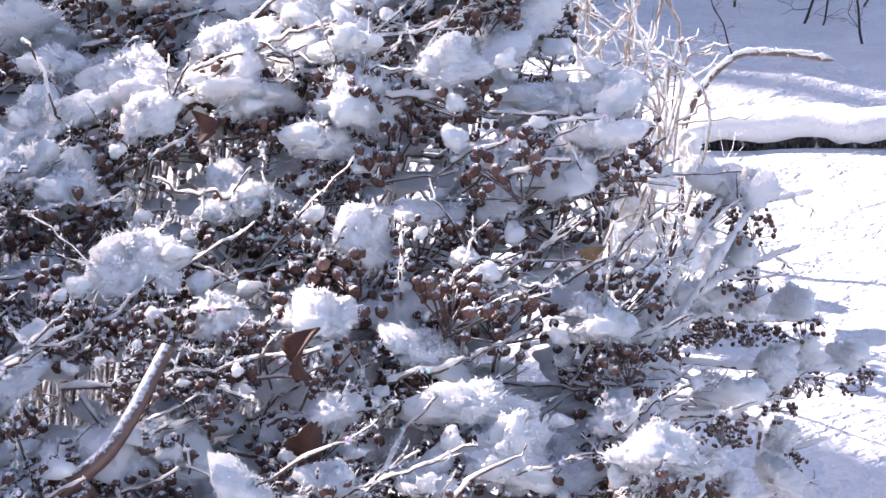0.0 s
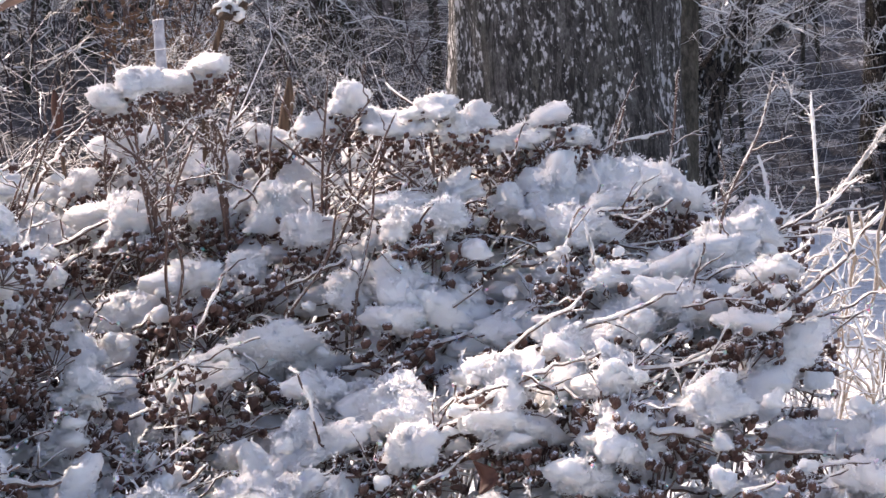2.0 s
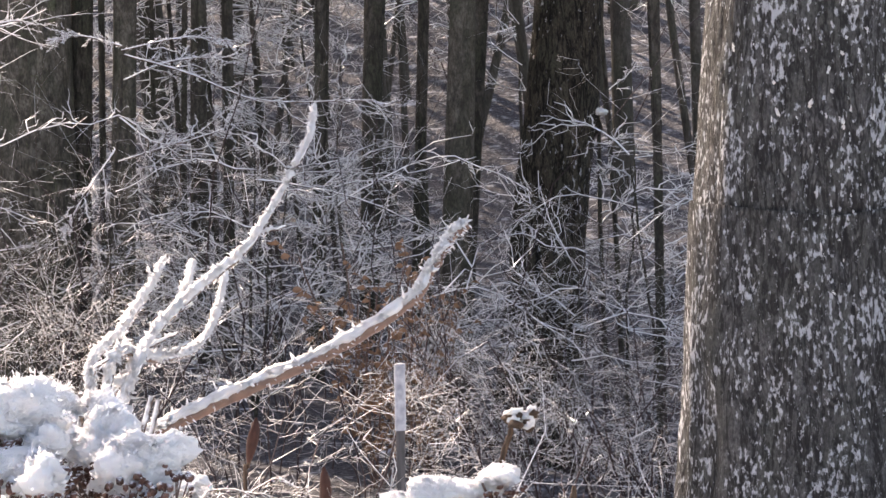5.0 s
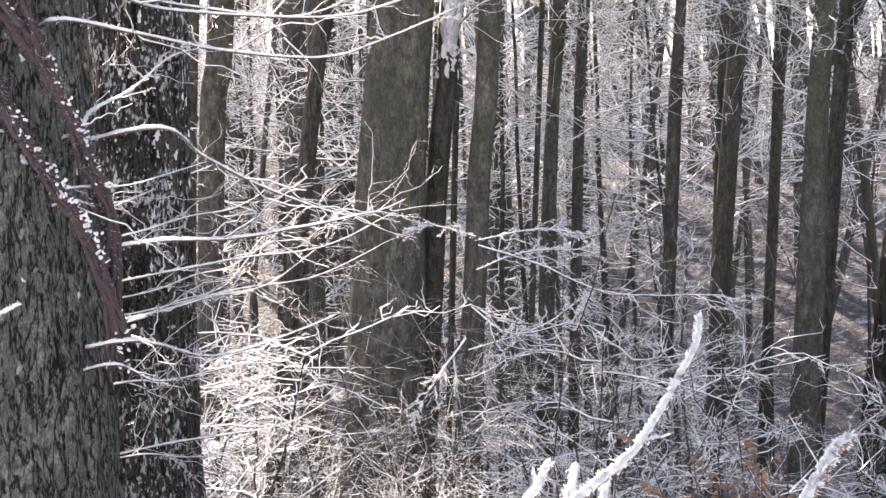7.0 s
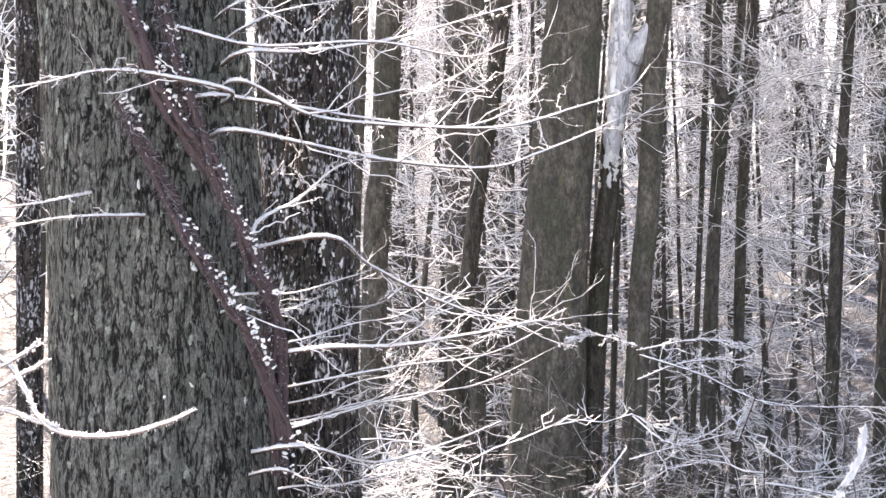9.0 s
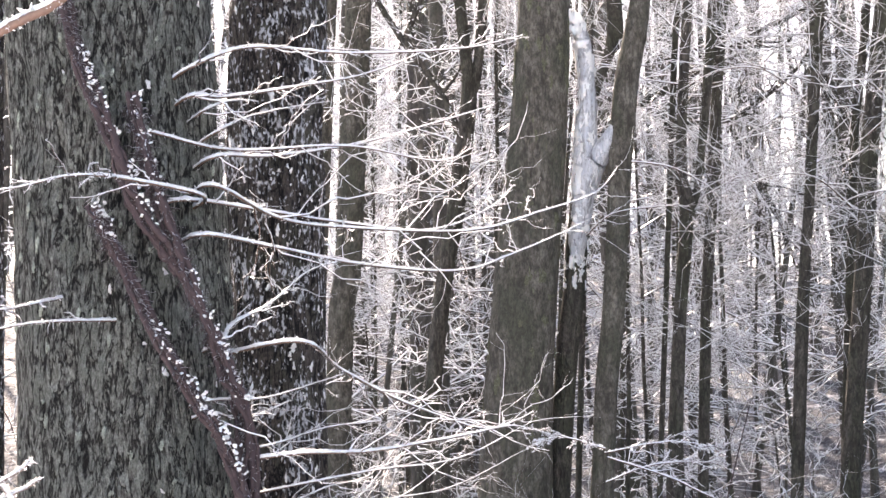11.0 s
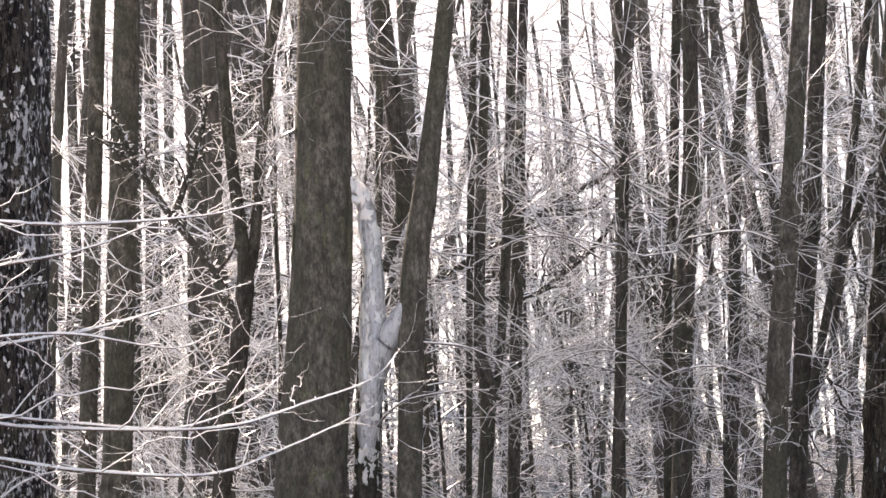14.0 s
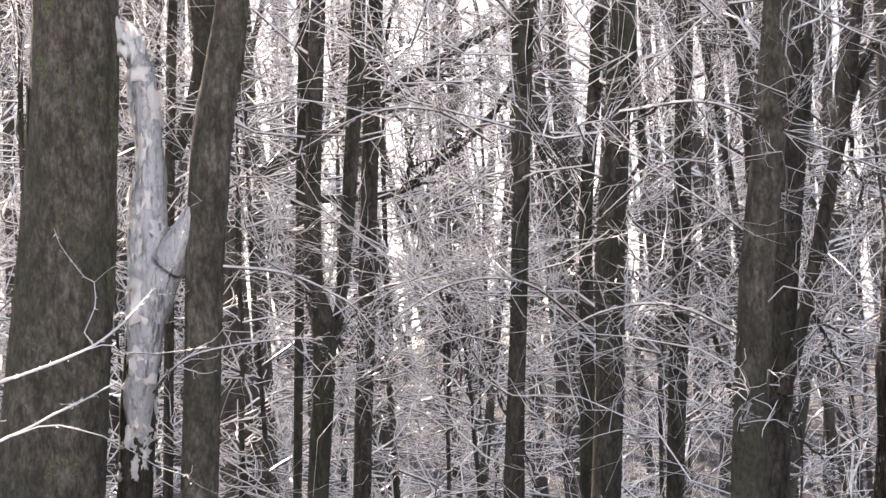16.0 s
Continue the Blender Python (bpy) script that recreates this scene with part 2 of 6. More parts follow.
FROST = frost_material()
ICE, i_n, i_l, i_b = material("ice_drop", 0.09, 1.0)
i_b.inputs["IOR"].default_value = 1.6
i_b.inputs["Subsurface Weight"].default_value = 0.8
i_b.inputs["Subsurface Scale"].default_value = 0.004
i_t = node(i_n, i_l, "ShaderNodeTexNoise", [("Vector", i_n.new("ShaderNodeNewGeometry").outputs["Position"])], Scale=600.0, Detail=2.0)
i_l.new(ramp(i_n, i_l, i_t.outputs[0], [(0.3, (0.55, 0.57, 0.6)), (0.7, (0.85, 0.87, 0.9))]).outputs[0], i_b.inputs["Base Color"])


def wood_floor():
    """Snow, thin and patchy over leaves and brush coloured as shade where the trees begin."""
    m, n, l, b = material("wood_floor", 0.7, 0.2)
    g = n.new("ShaderNodeNewGeometry").outputs["Position"]
    sep = n.new("ShaderNodeSeparateXYZ")
    l.new(g, sep.inputs[0])
    far = n.new("ShaderNodeMapRange")
    far.inputs[1].default_value, far.inputs[2].default_value = 6.2, 8.2
    l.new(sep.outputs[1], far.inputs[0])
    fine = node(n, l, "ShaderNodeTexNoise", [("Vector", g)], Scale=45.0, Detail=6.0, Roughness=0.7)
    mid = node(n, l, "ShaderNodeTexNoise", [("Vector", g)], Scale=5.0, Detail=7.0, Roughness=0.75)
    snow = ramp(n, l, mid.outputs[0], [(0.3, (0.66, 0.68, 0.73)), (0.65, (0.80, 0.82, 0.85))]).outputs[0]
    # dark blue-grey: the hillside's shade is put into this colour
    shaded_floor = ramp(n, l, fine.outputs[0], [(0.35, (0.026, 0.026, 0.030)), (0.55, (0.075, 0.076, 0.088)), (0.7, (0.32, 0.33, 0.37))]).outputs[0]
    bare = ramp(n, l, mid.outputs[0], [(0.30, (0, 0, 0)), (0.45, (1, 1, 1))]).outputs[0]
    both = n.new("ShaderNodeMath")
    both.operation = "MULTIPLY"
    l.new(bare, both.inputs[0])
    l.new(far.outputs[0], both.inputs[1])
    l.new(blend(n, l, both.outputs[0], snow, shaded_floor), b.inputs["Base Color"])
    crust = node(n, l, "ShaderNodeTexNoise", [("Vector", g)], Scale=13.0, Detail=4.0, Roughness=0.6)
    sum_ = n.new("ShaderNodeMath")
    sum_.operation = "MULTIPLY_ADD"
    l.new(crust.outputs[0], sum_.inputs[0])
    sum_.inputs[1].default_value = 8.0
    l.new(fine.outputs[0], sum_.inputs[2])
    bump(n, l, sum_.outputs[0], b, 1.0, 0.009)
    return m


WOOD_FLOOR = wood_floor()
OAK_BARK = bark_material("lichen_bark", (0.018, 0.016, 0.015), (0.10, 0.095, 0.087), (0.38, 0.40, 0.36), (0.19, 0.205, 0.18), 44.0, 0.0, 60.0, 0.028, 1.05, 0.25)
DARK_BARK = bark_material("dark_bark", (0.014, 0.012, 0.013), (0.05, 0.042, 0.040), (0.14, 0.12, 0.11), (0.08, 0.08, 0.065), 46.0, 0.42, 70.0, 0.015, 1.2, 0.22)
RIM_BARK = bark_material("shaded_bark", (0.02, 0.017, 0.015), (0.06, 0.05, 0.04), (0.13, 0.115, 0.09), (0.08, 0.08, 0.06), 36.0, 0.06, 50.0, 0.015, 1.0, 0.22)
FLECKED_BARK = bark_material("snow_flecked_bark", (0.035, 0.033, 0.034), (0.075, 0.073, 0.074), (0.20, 0.20, 0.20), (0.12, 0.125, 0.115), 40.0, 0.5, 75.0, 0.018, 0.9, 0.22)
SMOOTH_BARK = bark_material("grey_brown_bark", (0.04, 0.036, 0.030), (0.066, 0.059, 0.051), (0.19, 0.177, 0.15), (0.080, 0.084, 0.062), 22.0, 0.0, 20.0, 0.007, 0.4, 0.35)
TRUNK_BARK = bark_material("brown_bark", (0.028, 0.025, 0.022), (0.062, 0.056, 0.050), (0.14, 0.128, 0.112), (0.075, 0.08, 0.058), 26.0, 0.0, 60.0, 0.007, 0.6, 0.25)
SNOWED_BARK = bark_material("snow_plastered_bark", (0.22, 0.22, 0.225), (0.45, 0.46, 0.49), (0.74, 0.76, 0.8), (0.75, 0.77, 0.81), 20.0, 1.0, 40.0, 0.012, 0.6)
FAR_BARK = bark_material("far_bark", (0.05, 0.045, 0.042), (0.085, 0.077, 0.07), (0.15, 0.14, 0.125), (0.09, 0.095, 0.075), 16.0, 0.0, 30.0, 0.006, 0.5)
TWIG = twig_material("rimed_twig", (0.10, 0.062, 0.046), -0.3, 0.15, 0.2)
# rime whitened round to the undersides, in place of glow from behind
FAR_BACKLIT_TWIG = twig_material("far_backlit_rimed_twig", (0.10, 0.072, 0.06), -0.75, -0.2, 0.22, 60.0)
STEM = twig_material("brown_stem", (0.10, 0.05, 0.036), 0.55, 0.85, 0.45, 400.0)
BRANCH = twig_material("reddish_branch", (0.17, 0.092, 0.062), 0.45, 0.85, 0.5, 300.0)
STRAW = twig_material("frosted_straw", (0.30, 0.225, 0.16), -0.2, 0.35, 0.4, 200.0)
VINE = twig_material("reddish_vine", (0.040, 0.023, 0.025), 0.55, 0.9, 0.9, 240.0)


# ---- lumps of snow ----
def ball(nu, nv):
    """A unit ball as quads, with its poles drawn in."""
    a, b = np.arange(nu) * 2 * np.pi / nu, np.linspace(0.06, np.pi - 0.06, nv)
    v = np.stack([np.outer(np.sin(b), np.cos(a)), np.outer(np.sin(b), np.sin(a)), np.outer(np.cos(b), np.ones(nu))], -1).reshape(-1, 3)
    i = (np.arange(nv - 1)[:, None] * nu + np.arange(nu)).ravel()
    j = (np.arange(nv - 1)[:, None] * nu + (np.arange(nu) + 1) % nu).ravel()
    return v, np.stack([i, i + nu, j + nu, j], 1)


def cap_mesh(seed, size=(26, 16), flakes=950):
    """Fresh snow: soft lumps grown together, bristling with small crystals, ragged below."""
    g = np.random.default_rng(seed)
    v, q = ball(*size)
    lobes = g.normal(0, 1, (10, 3)) * (1, 1, 0.7) + (0, 0, 0.25)
    lobes /= np.linalg.norm(lobes, axis=1, keepdims=True)
    bulge = (np.maximum(v @ lobes.T, 0) ** 9 * g.uniform(0.15, 0.45, 10)).sum(1)
    lump = 0.66 + bulge + 0.05 * ripple(v, 2.2, seed) + 0.11 * ripple(v, 6.0, seed + 50) + 0.09 * ripple(v, 13.0, seed + 80)
    v = v * (lump + g.normal(0, 0.055, len(v)))[:, None]
    low = v[:, 2] < 0
    v[low, 2] *= np.clip(0.6 + 0.35 * ripple(v[low], 5, seed + 7), 0.3, 1.0)
    v *= np.array([1.0, g.uniform(0.75, 1.0), g.uniform(0.7, 0.95)])
    if flakes:
        # loose crystals bristling on the surface
        i = g.integers(0, len(v), flakes)
        at = v[i] * g.uniform(0.97, 1.02, (flakes, 1)) + g.normal(0, 0.03, (flakes, 3))
        out = at / np.linalg.norm(at, axis=1, keepdims=True)
        v, q = join([(v, q), needles_at(at, out, g.uniform(0.04, 0.125, flakes), g.uniform(0.025, 0.065, flakes), g)])
    return mesh_of("snow_cap", v, q, [SNOW, FROST], np.r_[np.zeros(len(q) - flakes, int), np.ones(flakes, int)])


CAPS = [cap_mesh(100 + i) for i in range(12)]
LODGED = [cap_mesh(340 + i, (8, 6), 10) for i in range(4)]
CRUMBS = [cap_mesh(300 + i, (11, 8), 90) for i in range(8)]

# ---- the ground: one snow sheet, out to the horizon ----
def ground_height(x, y):
    p = np.stack([np.asarray(x, float).ravel(), np.asarray(y, float).ravel(), np.zeros(np.size(x))], 1)
    near = np.clip(1.5 - np.hypot(p[:, 0] - 1.5, p[:, 1] - 4) / 8, 0.3, 1)
    return (0.05 * ripple(p, 0.7, 3) * near + 0.012 * ripple(p, 4.0, 5) + 0.10 * ripple(p, 0.12, 9)
            + 0.19 * (np.sqrt((p[:, 1] - 17) ** 2 + 9) + p[:, 1] - 17) - 0.06 - 0.14 * (np.sqrt((p[:, 1] - 30) ** 2 + 16) + p[:, 1] - 30)
            - 0.85 * np.clip((p[:, 1] - 5.75) / 2.2, 0, 1) * np.clip((16 - p[:, 1]) / 5, 0, 1) / (1 + np.exp((2.75 - p[:, 0] + 0.25 * (7 - p[:, 1])) * 6)))


def ground_sheet():
    gx = np.concatenate([-np.geomspace(900, 7, 26), np.linspace(-6, 7, 150), np.geomspace(8, 900, 26)])
    gy = np.concatenate([-np.geomspace(900, 2, 18), np.linspace(-1, 16, 170), np.geomspace(16.5, 900, 60)])
    X, Y = np.meshgrid(gx, gy)
    Z = ground_height(X, np.minimum(Y, 72))
    v = np.stack([X.ravel(), Y.ravel(), Z.ravel()], 1)
    w, h = len(gx), len(gy)
    i = (np.arange(h - 1)[:, None] * w + np.arange(w - 1)).ravel()
    me = mesh_of("ground", v, np.stack([i, i + 1, i + w + 1, i + w], 1), [WOOD_FLOOR])
    tagged(new("ground", me), "snow-covered ground with soft drifts in winter sun", "ground", kind="structure")


ground_sheet()


# ---- trees ----
def trunk_mesh(name, path, radius, mat, top=13.0, ridges=0.0, sides=20, taper=0.45, flare=0.5, rows=90, grow=True):
    """A trunk from the ground through the points of path, up to the height top, with root flare and bark relief.
    A fourth number of a point is the trunk's radius there."""
    girth = np.array([(q[2], q[3]) for q in path]) if len(path[0]) == 4 else None
    p = [np.array(q[:3], float) for q in path]
    if grow:
        d = (p[1] - p[0]) / (p[1] - p[0])[2]
        g = float(ground_height([p[0][0]], [p[0][1]])[0]) - 0.1
        p = [p[0] + d * (g - p[0][2])] + p if p[0][2] > g + 0.25 else [p[0] + d * (g - p[0][2])] + p[1:]
    if top > p[-1][2] + 0.3:
        d = p[-1] - p[-2]
        d = d / max(d[2], 0.3)
        d[:2] = np.clip(d[:2], -0.25, 0.25)
        p.append(p[-1] + d * (top - p[-1][2]))
    line = curve(p, rows)
    s = np.concatenate([[0], np.cumsum(np.linalg.norm(np.diff(line, axis=0), axis=1))])
    r = radius * (1 - taper * s / max(s[-1], 12.0))
    if girth is not None:
        r = np.interp(line[:, 2], girth[:, 0], girth[:, 1]) * (1 - 0.5 * np.clip((line[:, 2] - girth[-1, 0]) / 8, 0, 1))
    if grow:
        r = r * (1 + flare * np.exp(-s / (2.5 * radius + 0.05)))
    v, q = tubes(line[None], r[None], sides)
    if ridges:
        c = np.repeat(line, sides, 0)
        out = v - c
        n = out / (np.linalg.norm(out, axis=1, keepdims=True) + 1e-9)
        w = np.concatenate([n[:, :2] * radius * 10, v[:, 2:] * 2.2], 1)
        v = v + n * (ridges * (0.5 - np.abs(ripple(w, 1.6, 21)) * 1.6) + 0.02 * radius * ripple(v, 1.4, 4))[:, None]
    return mesh_of(name, v, q, [mat]), line


def snow_patches(tree, line, radius, n, low, high, side, spread, size, seed):
    """Lumps of snow stuck to the bark, about the direction side (degrees, 0 is +x)."""
    g = np.random.default_rng(seed)
    for k in range(n):
        z = g.uniform(low, high)
        c = line[np.argmin(np.abs(line[:, 2] - z))]
        a = radians(side) + g.normal(0, radians(spread))
        p = c + (radius * math.cos(a), radius * math.sin(a), z - c[2])
        w = g.uniform(*size)
        part("snow_patch", PATCHES[g.integers(6)], tree, at=Matrix.Translation(p) @ Matrix.Rotation(a, 4, "Z") @ Matrix.Rotation(g.normal(0, 0.3), 4, "X") @ Matrix.Diagonal((0.45 * w, w * g.uniform(0.6, 1.2), w * g.uniform(0.8, 2.8), 1)))


def patch_mesh(seed):
    a, b = np.meshgrid(np.arange(11) * 2 * np.pi / 11, np.linspace(0.06, 3.08, 8))
    v = np.stack([np.sin(b) * np.cos(a), np.sin(b) * np.sin(a), np.cos(b)], -1).reshape(-1, 3)
    v = v * np.clip(0.7 + 0.75 * ripple(v, 2.6, seed) + 0.45 * ripple(v, 6, seed + 9), 0.12, 1.7)[:, None]
    i = (np.arange(7)[:, None] * 11 + np.arange(11)).ravel()
    j = (np.arange(7)[:, None] * 11 + (np.arange(11) + 1) % 11).ravel()
    return mesh_of("snow_patch", v, np.stack([i, i + 11, j + 11, j], 1), [SNOW])


PATCHES = [patch_mesh(400 + k) for k in range(6)]
LICHEN, ln_, ll_, lb_ = material("lichen", 0.95, 0.1)
l_t = node(ln_, ll_, "ShaderNodeTexNoise", [("Vector", ln_.new("ShaderNodeNewGeometry").outputs["Position"])], Scale=90.0, Detail=6.0, Roughness=0.7)
ll_.new(ramp(ln_, ll_, l_t.outputs[0], [(0.35, (0.07, 0.068, 0.05)), (0.55, (0.12, 0.125, 0.085)), (0.7, (0.22, 0.22, 0.17))]).outputs[0], lb_.inputs["Base Color"])
bump(ln_, ll_, l_t.outputs[0], lb_, 0.8, 0.006)
PALE_LICHEN, kn_, kl_, kb_ = material("pale_lichen", 0.95, 0.1)
k_t = node(kn_, kl_, "ShaderNodeTexNoise", [("Vector", kn_.new("ShaderNodeNewGeometry").outputs["Position"])], Scale=140.0, Detail=6.0, Roughness=0.7)
kl_.new(ramp(kn_, kl_, k_t.outputs[0], [(0.35, (0.14, 0.14, 0.115)), (0.55, (0.31, 0.345, 0.295)), (0.7, (0.46, 0.49, 0.44))]).outputs[0], kb_.inputs["Base Color"])
bump(kn_, kl_, k_t.outputs[0], kb_, 0.9, 0.006)
PALE_LICHENS = []
for k in range(4):
    PALE_LICHENS.append(patch_mesh(470 + k))
    PALE_LICHENS[-1].materials[0] = PALE_LICHEN
LICHENS = []
for k in range(4):
    LICHENS.append(patch_mesh(450 + k))
    LICHENS[-1].materials[0] = LICHEN


def limbs_of(line, n, low, reach, radius, rise=0.6, high=99.0):
    """Side limbs of a trunk between two heights."""
    ok = line[(line[:, 2] > low) & (line[:, 2] < high)]
    if len(ok) < 2:
        return None
    i = rng.integers(0, len(ok), n)
    a = rng.uniform(0, 2 * np.pi, n)
    d = np.stack([np.cos(a), np.sin(a), rng.uniform(0.1, rise, n)], 1)
    ln = rng.uniform(*reach, n)
    s = np.linspace(0, 1, 7)
    j = rng.normal(0, 0.10, (n, 7, 3))
    j[:, 0] = 0
    P = ok[i][:, None] + ln[:, None, None] * (s[:, None] * d[:, None] + np.cumsum(j, 1) * 0.5)
    P[:, :, 2] += 0.15 * ln[:, None] * s ** 2
    R = radius * rng.uniform(0.5, 1.0, n)[:, None] * np.linspace(1, 0.35, 7)
    return P, R


def twig_mesh(name, P, R, levels, mat, sides=4, stem=None):
    """Limbs with their shoots and the shoots of those, as one mesh."""
    pieces = [tubes(P, R, 5)]
    nb = len(pieces[0][1])
    for m, kw in levels:
        P, R = shoots(P, R, m, **kw)
        pieces.append(tubes(P, R, sides))
    v, q = join(pieces)
    return mesh_of(name, v, q, [mat, stem or mat], np.r_[np.ones(nb, int), np.zeros(len(q) - nb, int)])


def forest_tree(path, radius, mat, label, top=13.0, limbs=10, low=2.2, ridges=0.0, sides=14, group="trunks of the wood", name="tree", **kw):
    t = thing(name, label, "tree", group)
    me, line = trunk_mesh("trunk", path, radius, mat, top, ridges, sides, **kw)
    part("trunk", me, t)
    lim = limbs_of(line, round(limbs * 1.5), low, (0.4, 1.35), min(0.007, radius * 0.22), high=6.5) if limbs else None
    if lim:
        me = twig_mesh("crown", *lim, [(10, dict(reach=(0.2, 0.5), k=5, jag=0.8, thin=0.7)), (4, dict(reach=(0.25, 0.5), k=3, thin=0.85, jag=0.7))], FAR_BACKLIT_TWIG, 3)
        part("crown", me, t, "thin bare branches white with rime")
    return t, line


old, old_line = forest_tree([(-1.55, 7.9, 1.0), (-1.62, 7.9, 2.64), (-1.68, 7.9, 3.6), (-1.62, 7.9, 5.5)], 0.380, OAK_BARK, "big old tree with grey-green lichen on furrowed bark", 12, 0, ridges=0.022,
            sides=110, rows=220, taper=0.15, flare=0.25, name="old_tree", group="big old trees")
rough, rough_line = forest_tree([(-1.17, 8.8, 1.3), (-1.18, 8.8, 2.7), (-1.165, 8.8, 3.6), (-1.15, 8.8, 4.2)], 0.205, DARK_BARK, "dark rough-barked tree with snow caught in its furrows", 12, 0, ridges=0.018,
            sides=80, rows=220, taper=0.3, name="old_tree", group="big old trees")
thick, thick_line = forest_tree([(2.03, 6.45, 0.3), (2.075, 6.45, 1.1), (2.135, 6.45, 1.85)], 0.322, FLECKED_BARK, "thick tree with grey bark plastered with snow flecks", 12, 0, ridges=0.016,
            sides=100, rows=200, taper=0.25, flare=0.2, name="old_tree", group="big old trees")
rim, rim_line = forest_tree([(2.337, 12.2, -0.16, 0.208), (2.397, 12.2, 0.45, 0.200), (2.470, 12.2, 1.07, 0.197), (2.56, 12.2, 1.69, 0.192), (2.62, 12.2, 2.30, 0.180), (2.66, 12.2, 2.70, 0.168),
                             (2.69, 12.2, 3.08, 0.163), (2.745, 12.2, 3.55, 0.156), (2.785, 12.2, 3.79, 0.152), (2.85, 12.2, 4.27, 0.148)], 0.198, RIM_BARK,
                            "dark-barked tree with a sunlit snowy rim", 13, 6, 5.2, ridges=0.012, sides=80, rows=220)
straight, straight_line = forest_tree([(-0.335, 12.2, 0.90, 0.212), (-0.305, 12.2, 1.50, 0.203), (-0.278, 12.2, 2.10, 0.188), (-0.228, 12.2, 2.80, 0.174), (-0.180, 12.2, 3.30, 0.163), (-0.138, 12.2, 3.80, 0.153),
                                       (-0.112, 12.2, 4.30, 0.145), (-0.079, 12.2, 5.00, 0.138)], 0.17, SMOOTH_BARK, "tall straight tree with brown-grey bark and dull green moss", 14, 4, 5.6, ridges=0.005, sides=64, rows=160,
                                      flare=0.2)
forest_tree([(0.12, 12.1, 0.88, 0.068), (0.18, 12.1, 1.86, 0.062), (0.20, 12.1, 2.22, 0.062), (0.243, 12.1, 2.61, 0.062), (0.279, 12.1, 3.18, 0.061), (0.299, 12.1, 3.52, 0.066), (0.311, 12.1, 3.64, 0.068),
             (0.336, 12.1, 3.87, 0.067), (0.380, 12.1, 4.10, 0.063), (0.422, 12.1, 4.34, 0.055), (0.460, 12.1, 4.58, 0.048)], 0.06, SMOOTH_BARK, "slim brown-grey tree leaning in its upper part", 12, 5, 4.4, rows=140)
snag, snag_line = forest_tree([(-0.075, 12.3, 1.25, 0.052), (-0.025, 12.3, 2.20, 0.060), (0.035, 12.3, 2.75, 0.060), (0.051, 12.28, 2.98, 0.061), (0.083, 12.24, 3.21, 0.063)], 0.06, TRUNK_BARK,
                              "slim tree with a broken fork", 3.21, 0, rows=60, flare=0.2)
forest_tree([(0.178, 12.9, 3.94, 0.022), (0.218, 12.9, 4.06, 0.026), (0.271, 12.9, 4.21, 0.034), (0.299, 12.9, 4.37, 0.044), (0.290, 12.9, 4.55, 0.048), (0.269, 12.9, 4.81, 0.050)], 0.045, TRUNK_BARK,
            "bent brown stem curving up behind a fork", 12, 3, 5.0, grow=False)
forest_tree([(0.10, 13.2, 2.9, 0.019), (0.148, 13.2, 4.10, 0.019), (0.188, 13.2, 4.90, 0.021)], 0.02, TRUNK_BARK, "thin dark stem behind the broken limb", 9, 5, 4.0)
forest_tree([(0.555, 12.7, 0.92, 0.050), (0.590, 12.7, 1.87, 0.044), (0.633, 12.7, 2.63, 0.037), (0.677, 12.7, 3.11, 0.040), (0.681, 12.7, 3.29, 0.044), (0.656, 12.7, 3.43, 0.034), (0.664, 12.7, 3.73, 0.029),
             (0.697, 12.7, 4.23, 0.029), (0.738, 12.7, 4.74, 0.025)], 0.04, TRUNK_BARK, "thin dark tree with a kink where it forks", 12, 8, rows=140)
forest_tree([(0.690, 12.72, 3.16, 0.020), (0.718, 12.75, 3.24, 0.020), (0.750, 12.75, 3.38, 0.020), (0.793, 12.75, 3.73, 0.026), (0.843, 12.75, 4.23, 0.028), (0.883, 12.75, 4.75, 0.027)], 0.025, TRUNK_BARK,
            "second stem of a forked thin tree", 11, 6, 3.6, grow=False)
forest_tree([(0.50, 13.0, 1.4, 0.017), (0.565, 13.0, 2.65, 0.016), (0.639, 13.0, 4.04, 0.018), (0.691, 13.0, 4.82, 0.020)], 0.018, TRUNK_BARK, "very thin dark young tree", 10, 8)
forest_tree([(0.745, 13.0, 1.22, 0.032), (0.799, 13.0, 2.64, 0.033), (0.842, 13.0, 3.26, 0.033), (0.876, 13.0, 3.77, 0.032), (0.917, 13.0, 4.29, 0.031), (0.957, 13.0, 4.81, 0.027)], 0.03, TRUNK_BARK,
            "thin dark tree with rimed twigs", 12, 9)
forest_tree([(1.235, 12.6, 1.43, 0.029), (1.260, 12.6, 1.85, 0.031), (1.302, 12.6, 2.59, 0.032), (1.356, 12.6, 3.19, 0.030), (1.395, 12.6, 3.68, 0.030), (1.458, 12.6, 4.43, 0.026), (1.479, 12.6, 4.68, 0.022)], 0.03,
            TRUNK_BARK, "thin dark tree with rimed twigs", 12, 10)
forest_tree([(1.515, 12.6, 1.10, 0.058), (1.560, 12.6, 1.85, 0.056), (1.671, 12.6, 3.05, 0.050), (1.694, 12.6, 3.42, 0.052), (1.748, 12.6, 3.91, 0.049), (1.808, 12.6, 4.42, 0.042), (1.823, 12.6, 4.67, 0.040)], 0.05,
            TRUNK_BARK, "slender brown tree with rough bark", 12, 9)
